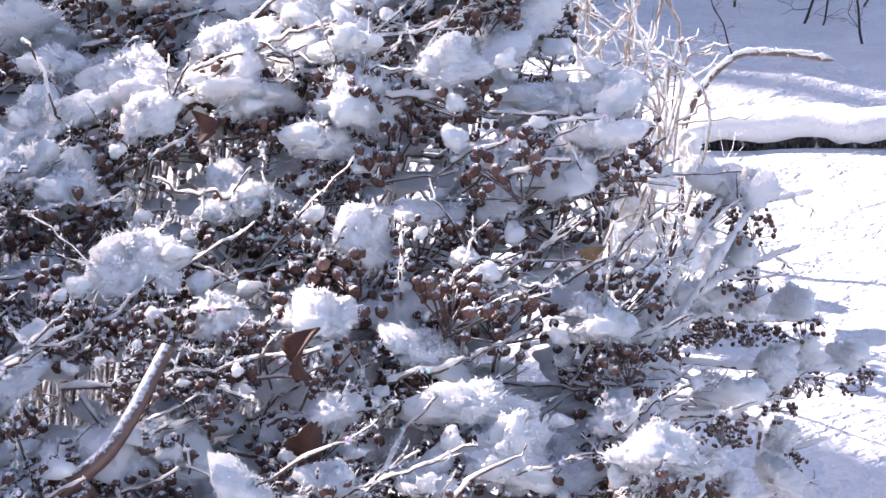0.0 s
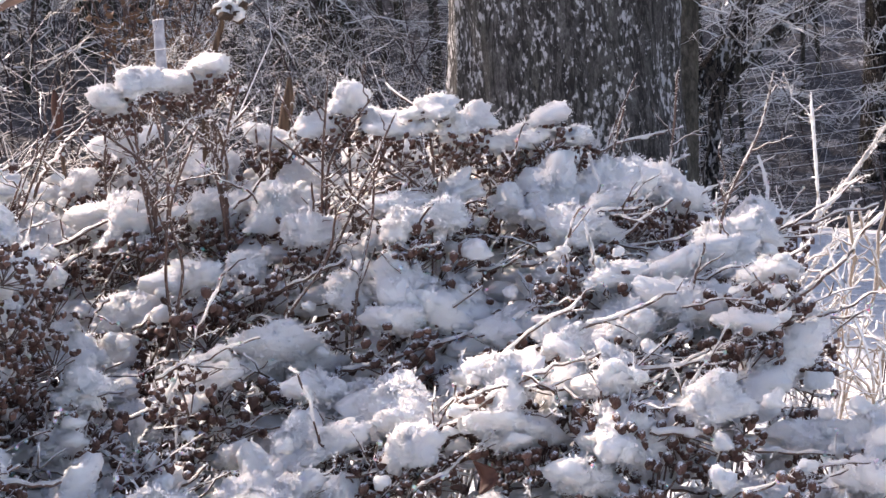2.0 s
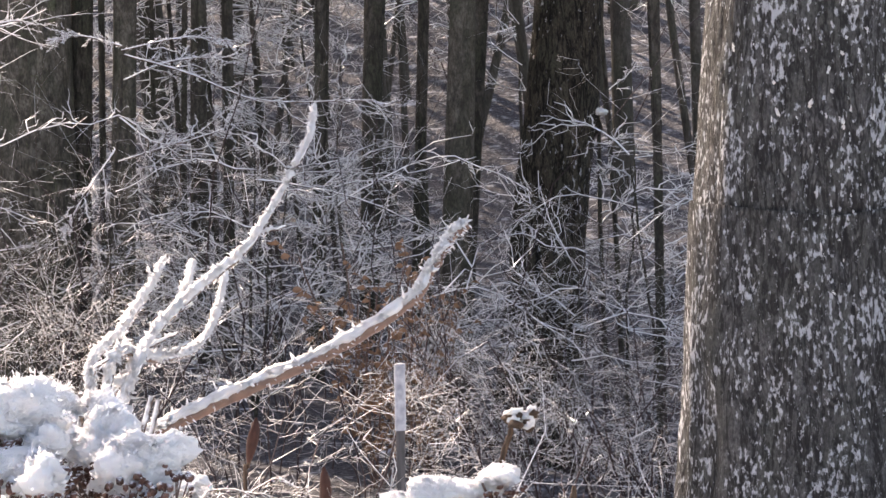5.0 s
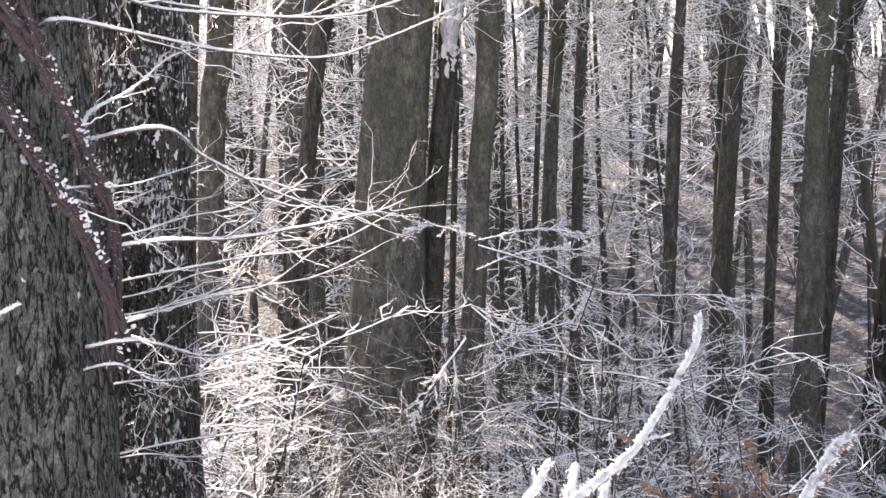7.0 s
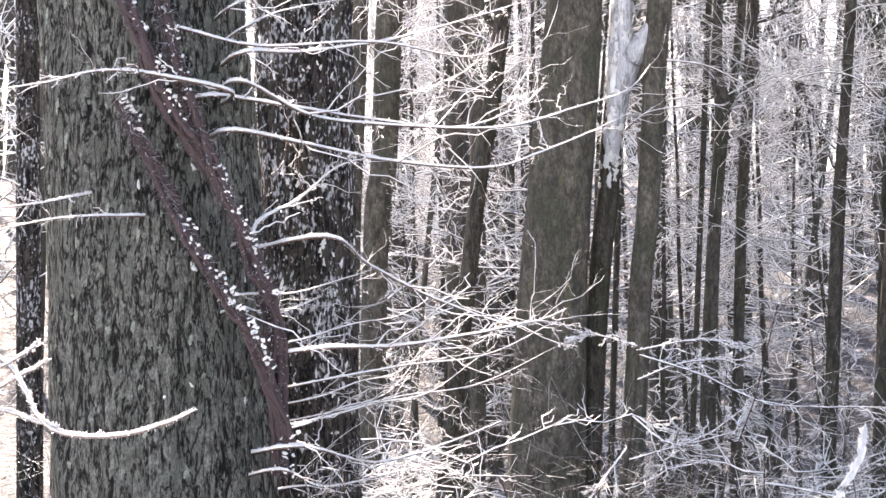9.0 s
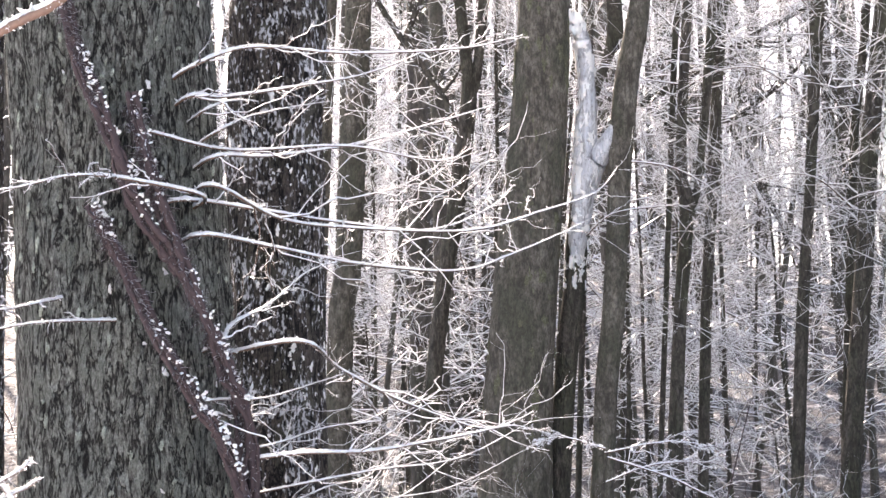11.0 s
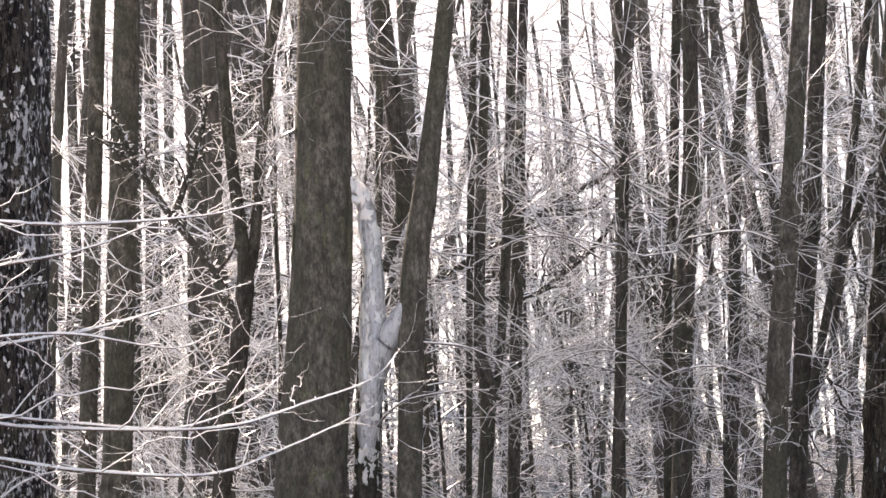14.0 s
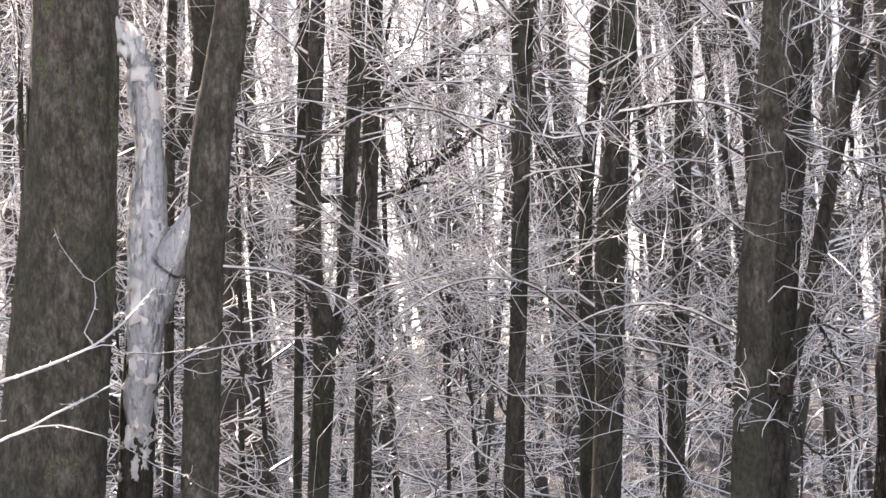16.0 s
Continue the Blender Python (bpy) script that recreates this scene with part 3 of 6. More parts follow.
forest_tree([(1.54, 12.9, 1.3, 0.032), (1.607, 12.9, 2.59, 0.031), (1.641, 12.9, 3.22, 0.026), (1.669, 12.9, 3.72, 0.024), (1.737, 12.9, 4.23, 0.026), (1.781, 12.9, 4.76, 0.026)], 0.03, TRUNK_BARK,
            "thin dark stem crossing behind a brown tree", 11, 7)
forest_tree([(1.837, 12.0, 0.20, 0.086), (1.894, 12.0, 0.80, 0.083), (1.955, 12.0, 1.71, 0.074), (2.005, 12.0, 2.52, 0.060), (2.035, 12.0, 2.85, 0.057), (2.088, 12.0, 3.31, 0.057), (2.162, 12.0, 3.77, 0.055),
             (2.229, 12.0, 4.25, 0.048), (2.261, 12.0, 4.49, 0.046)], 0.07, SMOOTH_BARK, "slender grey tree leaning a little", 12, 7, rows=120)
forest_tree([(2.08, 12.5, 1.2, 0.045), (2.202, 12.5, 2.54, 0.044), (2.269, 12.5, 3.14, 0.046), (2.330, 12.5, 3.62, 0.047), (2.402, 12.5, 4.12, 0.048), (2.461, 12.5, 4.62, 0.042)], 0.045, TRUNK_BARK,
            "slender brown tree close behind a grey one", 12, 7)
forest_tree([(1.87, 13.0, 1.5, 0.033), (1.950, 13.0, 2.71, 0.033), (2.023, 13.0, 3.47, 0.035), (2.063, 13.0, 3.98, 0.032), (2.112, 13.0, 4.51, 0.030), (2.151, 13.0, 4.77, 0.030)], 0.03, TRUNK_BARK,
            "thin dark tree with rimed twigs", 11, 9)
forest_tree([(2.12, 12.35, 2.78, 0.020), (2.186, 12.4, 2.89, 0.021), (2.271, 12.4, 3.03, 0.022), (2.402, 12.4, 3.48, 0.022), (2.535, 12.4, 3.96, 0.024), (2.655, 12.4, 4.58, 0.021)], 0.022, TRUNK_BARK,
            "thin dark leaning young tree", 8, 8, grow=False)
forest_tree([(2.199, 12.5, 3.70, 0.018), (2.203, 12.5, 3.80, 0.021), (2.205, 12.5, 3.97, 0.024), (2.205, 12.5, 4.12, 0.027), (2.183, 12.5, 4.38, 0.029), (2.180, 12.5, 4.63, 0.029)], 0.028, TRUNK_BARK,
            "dark bent stem beside a grey tree", 9, 5, grow=False)
forest_tree([(-1.35, 13.0, 1.30, 0.074), (-1.315, 13.0, 2.62, 0.078), (-1.272, 13.0, 2.97, 0.079), (-1.245, 13.0, 3.62, 0.081), (-1.216, 13.0, 4.27, 0.080), (-1.188, 13.0, 4.94, 0.076)], 0.073, SMOOTH_BARK,
            "slender grey-brown tree beside the old one", 12, 6)
forest_tree([(-1.54, 13.5, 1.30, 0.055), (-1.51, 13.5, 2.67, 0.052), (-1.476, 13.5, 3.49, 0.050)], 0.054, SMOOTH_BARK, "slender grey-brown tree beside the old one", 12, 6)
forest_tree([(-0.84, 12.7, 1.63, 0.050), (-0.765, 12.7, 2.27, 0.049), (-0.697, 12.7, 2.85, 0.049), (-0.630, 12.7, 3.23, 0.052), (-0.591, 12.7, 3.54, 0.051), (-0.550, 12.7, 3.86, 0.048), (-0.555, 12.7, 4.05, 0.036),
             (-0.599, 12.7, 4.51, 0.033), (-0.624, 12.7, 4.84, 0.032), (-0.643, 12.7, 5.17, 0.033)], 0.05, TRUNK_BARK, "dark tree with a forked stem", 11, 6, rows=130)
forest_tree([(-0.545, 12.7, 3.88, 0.030), (-0.500, 12.7, 4.05, 0.030), (-0.453, 12.7, 4.50, 0.030), (-0.415, 12.7, 4.83, 0.027), (-0.372, 12.7, 5.16, 0.031), (-0.315, 12.7, 5.49, 0.034)], 0.03, TRUNK_BARK,
            "dark leaning stem of a fork", 10, 6, 4.2, grow=False)
forest_tree([(-3.10, 12.0, 1.23), (-3.13, 12.0, 3.55)], 0.075, DARK_BARK, "dark tree with mossy bark", 12, 8)
forest_tree([(2.76, 11.0, 0.94), (2.78, 11.0, 1.98)], 0.025, TRUNK_BARK, "thin grey young tree", 7, 8)
forest_tree([(1.33, 13.2, 1.7), (1.49, 13.2, 4.47)], 0.030, TRUNK_BARK, "thin dark young tree", 11, 8)
forest_tree([(2.74, 7.4, 0.17), (2.80, 7.4, 1.1)], 0.06, SMOOTH_BARK, "slim tree green with moss", 10, 4)
forest_tree([(2.68, 7.4, -0.8), (2.70, 7.4, 0.02), (2.77, 7.4, 0.21), (2.97, 7.4, 0.45), (3.13, 7.4, 0.79), (3.22, 7.4, 1.07)], 0.042, DARK_BARK, "dark crooked leaning stem with snow along it", 3.0, 8, 0.5, grow=False)
forest_tree([(2.88, 7.6, -0.95), (2.90, 7.6, -0.2), (2.93, 7.6, 0.0), (2.96, 7.6, 0.2), (3.10, 7.6, 0.33), (3.28, 7.6, 0.44), (3.48, 7.6, 0.62)], 0.03, DARK_BARK, "dark crooked leaning stem with snow along it", 1.6, 6, 0.3, grow=False)

# unseen high limbs, added to break up the sun on shrub and clearing
for tree, line in ((old, old_line), (rough, rough_line), (thick, thick_line), (straight, straight_line), (rim, rim_line)):
    P, R = limbs_of(line, 34, 4.7, (1.4, 3.2), 0.045, 0.9) if tree is old else limbs_of(line, 22, 5.8, (1.6, 3.4), 0.038, 0.9)
    part("shade_crown", twig_mesh("shade_crown", P, R, [(12, dict(reach=(0.25, 0.55), k=5, jag=0.4)), (6, dict(reach=(0.25, 0.5), k=4, thin=0.7, jag=0.4)), (3, dict(reach=(0.3, 0.5), k=3, thin=0.8, jag=0.4))], FAR_BACKLIT_TWIG, 3),
         tree, "high bare rimed branches, added to throw dappled shade")
snow_patches(thick, thick_line, 0.322, 260, 0.0, 2.2, -70, 34, (0.0025, 0.0075), 1)
snow_patches(rough, rough_line, 0.206, 210, 1.0, 4.2, -70, 38, (0.003, 0.009), 2)
snow_patches(snag, snag_line, 0.060, 60, 2.75, 3.25, -80, 40, (0.008, 0.020), 6)
snow_patches(rim, rim_line, 0.186, 60, 0.2, 2.2, 176, 10, (0.006, 0.014), 3)
snow_patches(rim, rim_line, 0.158, 60, 2.2, 4.2, 176, 10, (0.006, 0.014), 7)
snow_patches(old, old_line, 0.388, 24, 1.0, 3.6, -60, 30, (0.005, 0.010), 4)
for k in range(150):
    z = rng.uniform(0.9, 3.8)
    c = old_line[np.argmin(np.abs(old_line[:, 2] - z))]
    a = radians(rng.uniform(205, 355))
    w = rng.uniform(0.004, 0.011)
    part("lichen_patch", PALE_LICHENS[k % 4], old, at=Matrix.Translation(c + (0.392 * math.cos(a), 0.392 * math.sin(a), z - c[2])) @ Matrix.Rotation(a, 4, "Z") @ Matrix.Diagonal((0.006, w, w * rng.uniform(0.9, 2.6), 1)))

for k in range(60):
    z = rng.uniform(0.8, 4.6)
    c = straight_line[np.argmin(np.abs(straight_line[:, 2] - z))]
    a = radians(rng.uniform(180, 360))
    r = float(np.interp(z, [0.9, 1.9, 3.4, 4.3], [0.211, 0.191, 0.160, 0.144]))
    part("lichen_patch", LICHENS[k % 4], straight, at=Matrix.Translation(c + (r * math.cos(a), r * math.sin(a), z - c[2])) @ Matrix.Rotation(a, 4, "Z") @ Matrix.Diagonal((0.006, rng.uniform(0.012, 0.035), rng.uniform(0.02, 0.09), 1)))

burl = part("burl", PATCHES[2].copy(), rim, "knotty burl on the trunk", at=Matrix.Translation((2.70, 12.14, 1.36)) @ Matrix.Diagonal((0.05, 0.05, 0.09, 1)))
burl.data.materials[0] = RIM_BARK
part("snow_cap", CAPS[3], rim, at=pose(2.735, 12.13, 1.43) @ Matrix.Diagonal((0.045, 0.045, 0.03, 1)))

# the snow-plastered limb of the broken fork
fork = thing("broken_limb", "pale broken limb plastered with snow, its tip bent over", "branch")
limb = curve([(0.045, 12.30, 2.80), (0.060, 12.26, 3.02), (0.086, 12.22, 3.18), (0.093, 12.2, 3.31), (0.112, 12.2, 3.43), (0.108, 12.2, 3.545), (0.112, 12.2, 3.66), (0.123, 12.2, 3.78), (0.118, 12.2, 3.90), (0.109, 12.2, 4.02),
              (0.095, 12.2, 4.11), (0.072, 12.2, 4.18), (0.045, 12.2, 4.205), (0.02, 12.2, 4.18)], 72)
limb_r = np.interp(np.linspace(0, 1, 72), [0, 0.12, 0.25, 0.35, 0.45, 0.55, 0.7, 0.85, 0.95, 1.0], [0.045, 0.058, 0.066, 0.070, 0.060, 0.047, 0.046, 0.044, 0.036, 0.010])
v1, q1 = tubes(limb[None], limb_r[None], 22)
part("limb", mesh_of("limb", v1 + 0.012 * ripple(v1, 8, 2)[:, None], q1, [SNOWED_BARK]), fork)
side = curve([(0.095, 12.2, 3.28), (0.15, 12.17, 3.42), (0.22, 12.14, 3.51), (0.305, 12.1, 3.62)], 30)
v2, q2 = tubes(side[None], np.linspace(0.070, 0.055, 30)[None], 18)
part("side_limb", mesh_of("side_limb", v2 + 0.008 * ripple(v2, 12, 2)[:, None], q2, [SNOWED_BARK]), fork)
for k in range(46):
    i = rng.integers(4, 68)
    a = radians(rng.uniform(150, 320))
    p = limb[i] + (0.9 * limb_r[i] * math.cos(a), 0.9 * limb_r[i] * math.sin(a), 0)
    part("snow_patch", PATCHES[rng.integers(6)], fork, at=Matrix.Translation(p) @ Matrix.Rotation(a, 4, "Z") @ Matrix.Diagonal((0.012, rng.uniform(0.02, 0.05), rng.uniform(0.03, 0.08), 1)))


# ---- the wood behind: many trunks, and their rimed twigs ----
def far_wood():
    taken = [(-0.3, 11.6), (0.2, 12.1), (1.6, 12.6), (2.3, 12.2)]
    spots = []
    while len(spots) < 90:
        y = 14.5 + 34 * rng.random() ** 1.35
        x = rng.uniform(-0.42, 0.52) * y
        if all((x - a) ** 2 + (y - b) ** 2 > 0.45 for a, b in spots):
            spots.append((x, y))
    spots += [(-0.12 * y + rng.uniform(0, 0.1) * y, y) for y in rng.uniform(14.5, 32, 16)]
    spots += [(0.10 * y + rng.uniform(0, 0.16) * y, y) for y in rng.uniform(15, 34, 26)]
    spots += [(rng.uniform(-0.115, -0.03) * y, y) for y in rng.uniform(14.5, 30, 14)]
    for x, y in spots:
        r = rng.choice([0.025, 0.035, 0.05, 0.07, 0.09, 0.13], p=[0.3, 0.28, 0.22, 0.12, 0.06, 0.02]) * rng.uniform(0.8, 1.2)
        lean = rng.normal(0, 0.03, 2) + (rng.normal(0, 0.12, 2) if r < 0.04 else 0)
        g = float(ground_height([x], [y])[0])
        bend = rng.normal(0, 0.12, 2)
        path = [(x, y, g - 0.1), (x + lean[0] * 3 + bend[0] * (r < 0.06), y, g + 3), (x + lean[0] * 8, y + lean[1] * 8, g + 8)]
        t = thing("tree", "bare %s tree standing far back in the snowy wood" % ("slim" if r < 0.06 else "stout"), "tree", "far trunks of the wood")
        me, line = trunk_mesh("trunk", path, r, FAR_BARK, g + 8 + 5 * rng.random(), sides=8, rows=22, flare=0.2)
        part("trunk", me, t)
        P, R = limbs_of(line, 7, g + 1.3, (0.7, 2.2), 0.011, 0.7, max(1.5 + 0.26 * y, g + 4))
        me = twig_mesh("crown", P, R, [(8, dict(reach=(0.2, 0.5), k=5, jag=0.5)), (3, dict(reach=(0.25, 0.5), k=3, thin=0.7, jag=0.4))], FAR_BACKLIT_TWIG, 3)
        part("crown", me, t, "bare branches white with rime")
        # extra high limbs, added so that the hillside below lies in shade
        if y > 21:
            P, R = limbs_of(line, 8, max(6.0, g + 3), (1.0, 2.6), 0.02, 0.9)
            part("shade_crown", twig_mesh("shade_crown", P, R, [(9, dict(reach=(0.25, 0.5), k=4, jag=0.4)), (3, dict(reach=(0.3, 0.5), k=3, thin=0.8, jag=0.4))], FAR_BACKLIT_TWIG, 3), t, "high bare rimed branches, added to throw dappled shade")


far_wood()


# ---- rimed undergrowth between the trunks ----
def undergrowth(n, xs, ys, height, seed_mat, label, thick=0.004, fan=0.7):
    x, y = rng.uniform(*xs, n), rng.uniform(*ys, n)
    x = x * y / np.mean(ys)
    g = ground_height(x, y)
    h = rng.uniform(*height, n)
    a = rng.uniform(0, 2 * np.pi, n)
    s = np.linspace(0, 1, 7)
    tip = np.stack([np.cos(a) * fan * h * rng.uniform(0.2, 1, n), np.sin(a) * fan * h * rng.uniform(0.2, 1, n), h], 1)
    base = np.stack([x, y, g - 0.03], 1)
    j = rng.normal(0, 0.07, (n, 7, 3))
    j[:, 0] = 0
    P = base[:, None] + s[:, None] * tip[:, None] + np.cumsum(j, 1) * h[:, None, None] * 0.5
    P[:, :, :2] += (tip[:, None, :2] * (s ** 2)[:, None]) * 0.4
    arch = (rng.random(n) < 0.55)[:, None]
    P[:, :, 2] = np.where(arch, base[:, None, 2] + h[:, None] * (2.2 * s - 1.5 * s ** 2) + j[:, :, 2] * 0.3, P[:, :, 2])
    R = thick * rng.uniform(0.6, 1.5, n)[:, None] * np.linspace(1, 0.4, 7)
    me = twig_mesh("undergrowth", P, R, [(11, dict(reach=(0.15, 0.5), spread=(40, 85), k=5, flat=0.25, jag=0.55, droop=0.2)), (3, dict(reach=(0.2, 0.5), k=3, thin=0.8, flat=0.3, jag=0.5))], seed_mat, 3, VINE)
    return tagged(new("undergrowth", me), label, "undergrowth", kind="stuff")


undergrowth(250, (-3.0, 4.0), (8.5, 14), (0.5, 1.9), TWIG, "tangle of thin leafless shrubs coated with rime", 0.0035)
undergrowth(75, (-6, 8), (14, 26), (0.6, 2.4), FAR_BACKLIT_TWIG, "far tangle of leafless shrubs coated with rime", 0.005)
undergrowth(90, (-0.6, 2.0), (6.8, 9.5), (0.25, 0.95), STRAW, "low thicket of bare twigs with snow", 0.003)


undergrowth(46, (1.3, 2.3), (7.2, 10.0), (0.35, 1.1), TWIG, "bare bushes between the trunks, bristling with rime", 0.003)
undergrowth(60, (2.3, 4.3), (7.6, 10.5), (0.3, 1.0), STRAW, "dry brown brush by the fence dusted with rime", 0.003)


def distant_wood():
    """The wood on the slope at the back: hundreds of thin trunks and their rimed twigs."""
    n = 380
    y = rng.uniform(30, 72, n)
    x = rng.uniform(-0.5, 0.6, n) * y
    g = ground_height(x, y)
    h = rng.uniform(4, 10, n)
    s = np.linspace(0, 1, 6)
    lean = rng.normal(0, 0.09, (n, 2))
    P = np.stack([x, y, g - 0.2], 1)[:, None] + s[:, None] * np.concatenate([lean * h[:, None], h[:, None]], 1)[:, None]
    P[:, 1:] += np.cumsum(rng.normal(0, 0.1, (n, 5, 3)), 1) * (1, 1, 0)
    R = rng.choice([0.04, 0.06, 0.09, 0.14], n)[:, None] * np.linspace(1, 0.4, 6)
    P1, R1 = shoots(P, R, 8, (0.12, 0.3), (30, 75), k=4, thin=0.25, first=0.08, jag=0.3)
    P2, R2 = shoots(P1, R1, 3, (0.25, 0.5), k=3, thin=0.6, jag=0.3)
    # the rimed crowns that close the wood above
    m = 1700
    y = rng.uniform(22, 70, m)
    c = np.stack([rng.uniform(-0.5, 0.5, m) * y, y, 1.5 + y * (0.06 + 0.34 * rng.random(m) ** 1.6)], 1)
    d = rng.normal(0, 1, (m, 3)) * (1, 1, 0.5) * (0.5 + y / 60)[:, None]
    P3 = c[:, None] + np.linspace(-1, 1, 6)[:, None] * d[:, None] + np.cumsum(rng.normal(0, 0.12, (m, 6, 3)), 1)
    R3 = (0.0004 * y)[:, None] * np.linspace(1.4, 0.6, 6)
    P4, R4 = shoots(P3, R3, 9, (0.15, 0.45), (25, 75), k=3, thin=0.75, first=0.0, jag=0.5)
    wood, rime = tubes(P, R, 6), join([tubes(P1, R1, 3), tubes(P2, R2, 3), tubes(P3, R3, 3), tubes(P4, R4, 3)])
    nb = len(wood[1])
    v, q = join([wood, rime])
    me = mesh_of("distant_wood", v, q, [FAR_BARK, FAR_BACKLIT_TWIG], np.r_[np.zeros(nb, int), np.ones(len(rime[1]), int)])
    tagged(new("distant_wood", me), "distant leafless wood on a snowy slope", "wood", kind="stuff")


distant_wood()


# ---- saplings with flat tiers of rimed twigs ----
def sapling(x, y, top, low, n, reach, label="thin young tree with flat tiers of rimed twigs"):
    t = thing("young_tree", label, "tree", "young trees with rimed tiers")
    g = float(ground_height([x], [y])[0])
    lean = rng.normal(0, 0.05, 2)
    line = curve([(x, y, g - 0.1), (x + lean[0] + rng.normal(0, 0.05), y, g + 0.5 * (top - g)), (x + 2 * lean[0], y + lean[1], top)], 24, 0.008)
    r0 = 0.007 + 0.003 * (top - g)
    R = r0 * np.linspace(1, 0.3, 24)
    part("trunk", mesh_of("trunk", *tubes(line[None], R[None], 7), [TRUNK_BARK]), t)
    ok = line[line[:, 2] > low]
    i = rng.integers(0, len(ok), n)
    a = rng.choice([0.0, np.pi], n) + rng.normal(0, 0.75, n)
    ln = rng.uniform(*reach, n)
    s = np.linspace(0, 1, 9)
    d = np.stack([np.cos(a), np.sin(a), rng.normal(0.12, 0.2, n)], 1)
    P = ok[i][:, None] + ln[:, None, None] * (s[:, None] * d[:, None])
    P[:, 1:] += np.cumsum(rng.normal(0, 0.02, (n, 8, 3)), 1) * ln[:, None, None]
    P[:, :, 2] += ln[:, None] * (0.22 * np.sin(s * 3.0) - 0.22 * s ** 2) * rng.uniform(-0.2, 1.0, n)[:, None]
    BR = rng.uniform(0.0034, 0.0052, n)[:, None] * np.linspace(1.2, 0.6, 9)
    P1, R1 = shoots(P, BR, 13, (0.10, 0.38), (20, 55), k=6, flat=0.3, thin=0.8, first=0.12, jag=0.75, droop=-0.12)
    P2, R2 = shoots(P1, R1, 2, (0.15, 0.45), (30, 75), k=3, flat=0.6, thin=0.95, first=0.1, jag=0.5)
    for A in (R1, R2):
        A *= 1 + np.abs(rng.normal(0, 0.35, A.shape))
    part("crown", mesh_of("crown", *join([tubes(P, BR, 4), tubes(P1, R1, 3), tubes(P2, R2, 3)]), [FAR_BACKLIT_TWIG]), t, "flat tiers of thin twigs white with rime")


for k in range(46):
    y = 9.6 + 8.5 * rng.random()
    x = rng.uniform(-0.19, 0.23) * y + 0.25
    if y < 12 and -0.8 < x < 0.3:
        x -= 1.1
    top = rng.uniform(1.4, 1.9 + 0.2 * y) if y > 13 else rng.uniform(0.6, 1.35)
    sapling(x, y, top, 0.15, 6 + int(2.2 * top), (0.35, 0.95))
for k in range(38):
    y = rng.uniform(13.0, 24.0)
    x = rng.uniform(-0.16, 0.24) * y + 0.2
    sapling(x, y, rng.uniform(0.28, 0.42) * y, 0.1 * y + 0.6, 16, (0.5, 1.6), "slender young tree with long rimed branches")
for k in range(9):
    y = rng.uniform(14.0, 24.0)
    sapling(rng.uniform(-0.115, -0.04) * y, y, rng.uniform(0.26, 0.4) * y, 0.06 * y, 15, (0.4, 1.2), "slender young tree with long rimed branches")
# thicket behind the fence
for k in range(18):
    sapling(rng.uniform(2.9, 6.0), rng.uniform(9.3, 13), rng.uniform(0.6, 2.4), -0.7, 12, (0.3, 0.7))
forest_tree([(5.05, 10.5, -0.9), (5.10, 10.5, 1.5)], 0.20, DARK_BARK, "stout dark tree behind the fence", 12, 6, 0.5)
forest_tree([(5.15, 10.0, -0.9), (5.13, 10.0, 1.5)], 0.07, SMOOTH_BARK, "slim grey-brown tree behind the fence", 10, 6, 0.5)
forest_tree([(3.75, 10.2, -0.9), (3.80, 10.2, 1.5)], 0.09, DARK_BARK, "dark tree behind the fence", 11, 6, 0.5)

# ---- branches and vines of the old tree ----
OAK_BRANCHES = [
    [(-1.24, 7.56, 2.66), (-1.07, 7.97, 2.60), (-0.87, 8.43, 2.62), (-0.41, 8.90, 2.66), (-0.12, 9.37, 2.80), (0.11, 9.83, 2.94), (0.22, 10.30, 3.12)],
    [(-1.28, 7.56, 2.49), (-1.07, 7.97, 2.49), (-0.82, 8.43, 2.48), (-0.46, 8.90, 2.50), (-0.24, 9.37, 2.62), (0.01, 9.83, 2.78), (0.13, 10.30, 2.90)],
    [(-1.32, 7.56, 2.97), (-1.21, 7.67, 2.99), (-0.97, 7.85, 3.06), (-0.74, 8.02, 3.14), (-0.54, 8.20, 3.26)],
    [(-1.32, 7.56, 3.07), (-1.13, 7.67, 3.16), (-0.81, 7.85, 3.17), (-0.41, 8.02, 3.21), (-0.18, 8.20, 3.29)]]
OAK_BRANCHES += [
    [(-1.22, 7.56, 2.85), (-1.13, 7.85, 2.96), (-0.90, 8.20, 3.07)],
    [(-1.46, 7.56, 2.85), (-1.19, 7.67, 2.80), (-0.81, 7.85, 2.84), (-0.50, 8.02, 2.81), (-0.36, 8.20, 2.89)],
    [(-0.94, 7.56, 2.12), (-0.84, 8.06, 2.05), (-0.63, 8.62, 1.95), (-0.38, 9.18, 1.88), (-0.25, 9.74, 1.93), (-0.16, 10.30, 2.00)],
    [(-1.26, 7.56, 1.92), (-1.08, 7.85, 1.95), (-0.85, 8.20, 2.05)],
    [(-0.97, 7.56, 1.74), (-0.73, 7.67, 1.75), (-0.50, 7.85, 1.79), (-0.27, 8.02, 1.84), (-0.17, 8.20, 1.84)],
    [(-1.21, 7.56, 2.12), (-1.19, 7.67, 2.19), (-1.08, 7.85, 2.28), (-0.97, 8.02, 2.40), (-0.87, 8.20, 2.46)]]
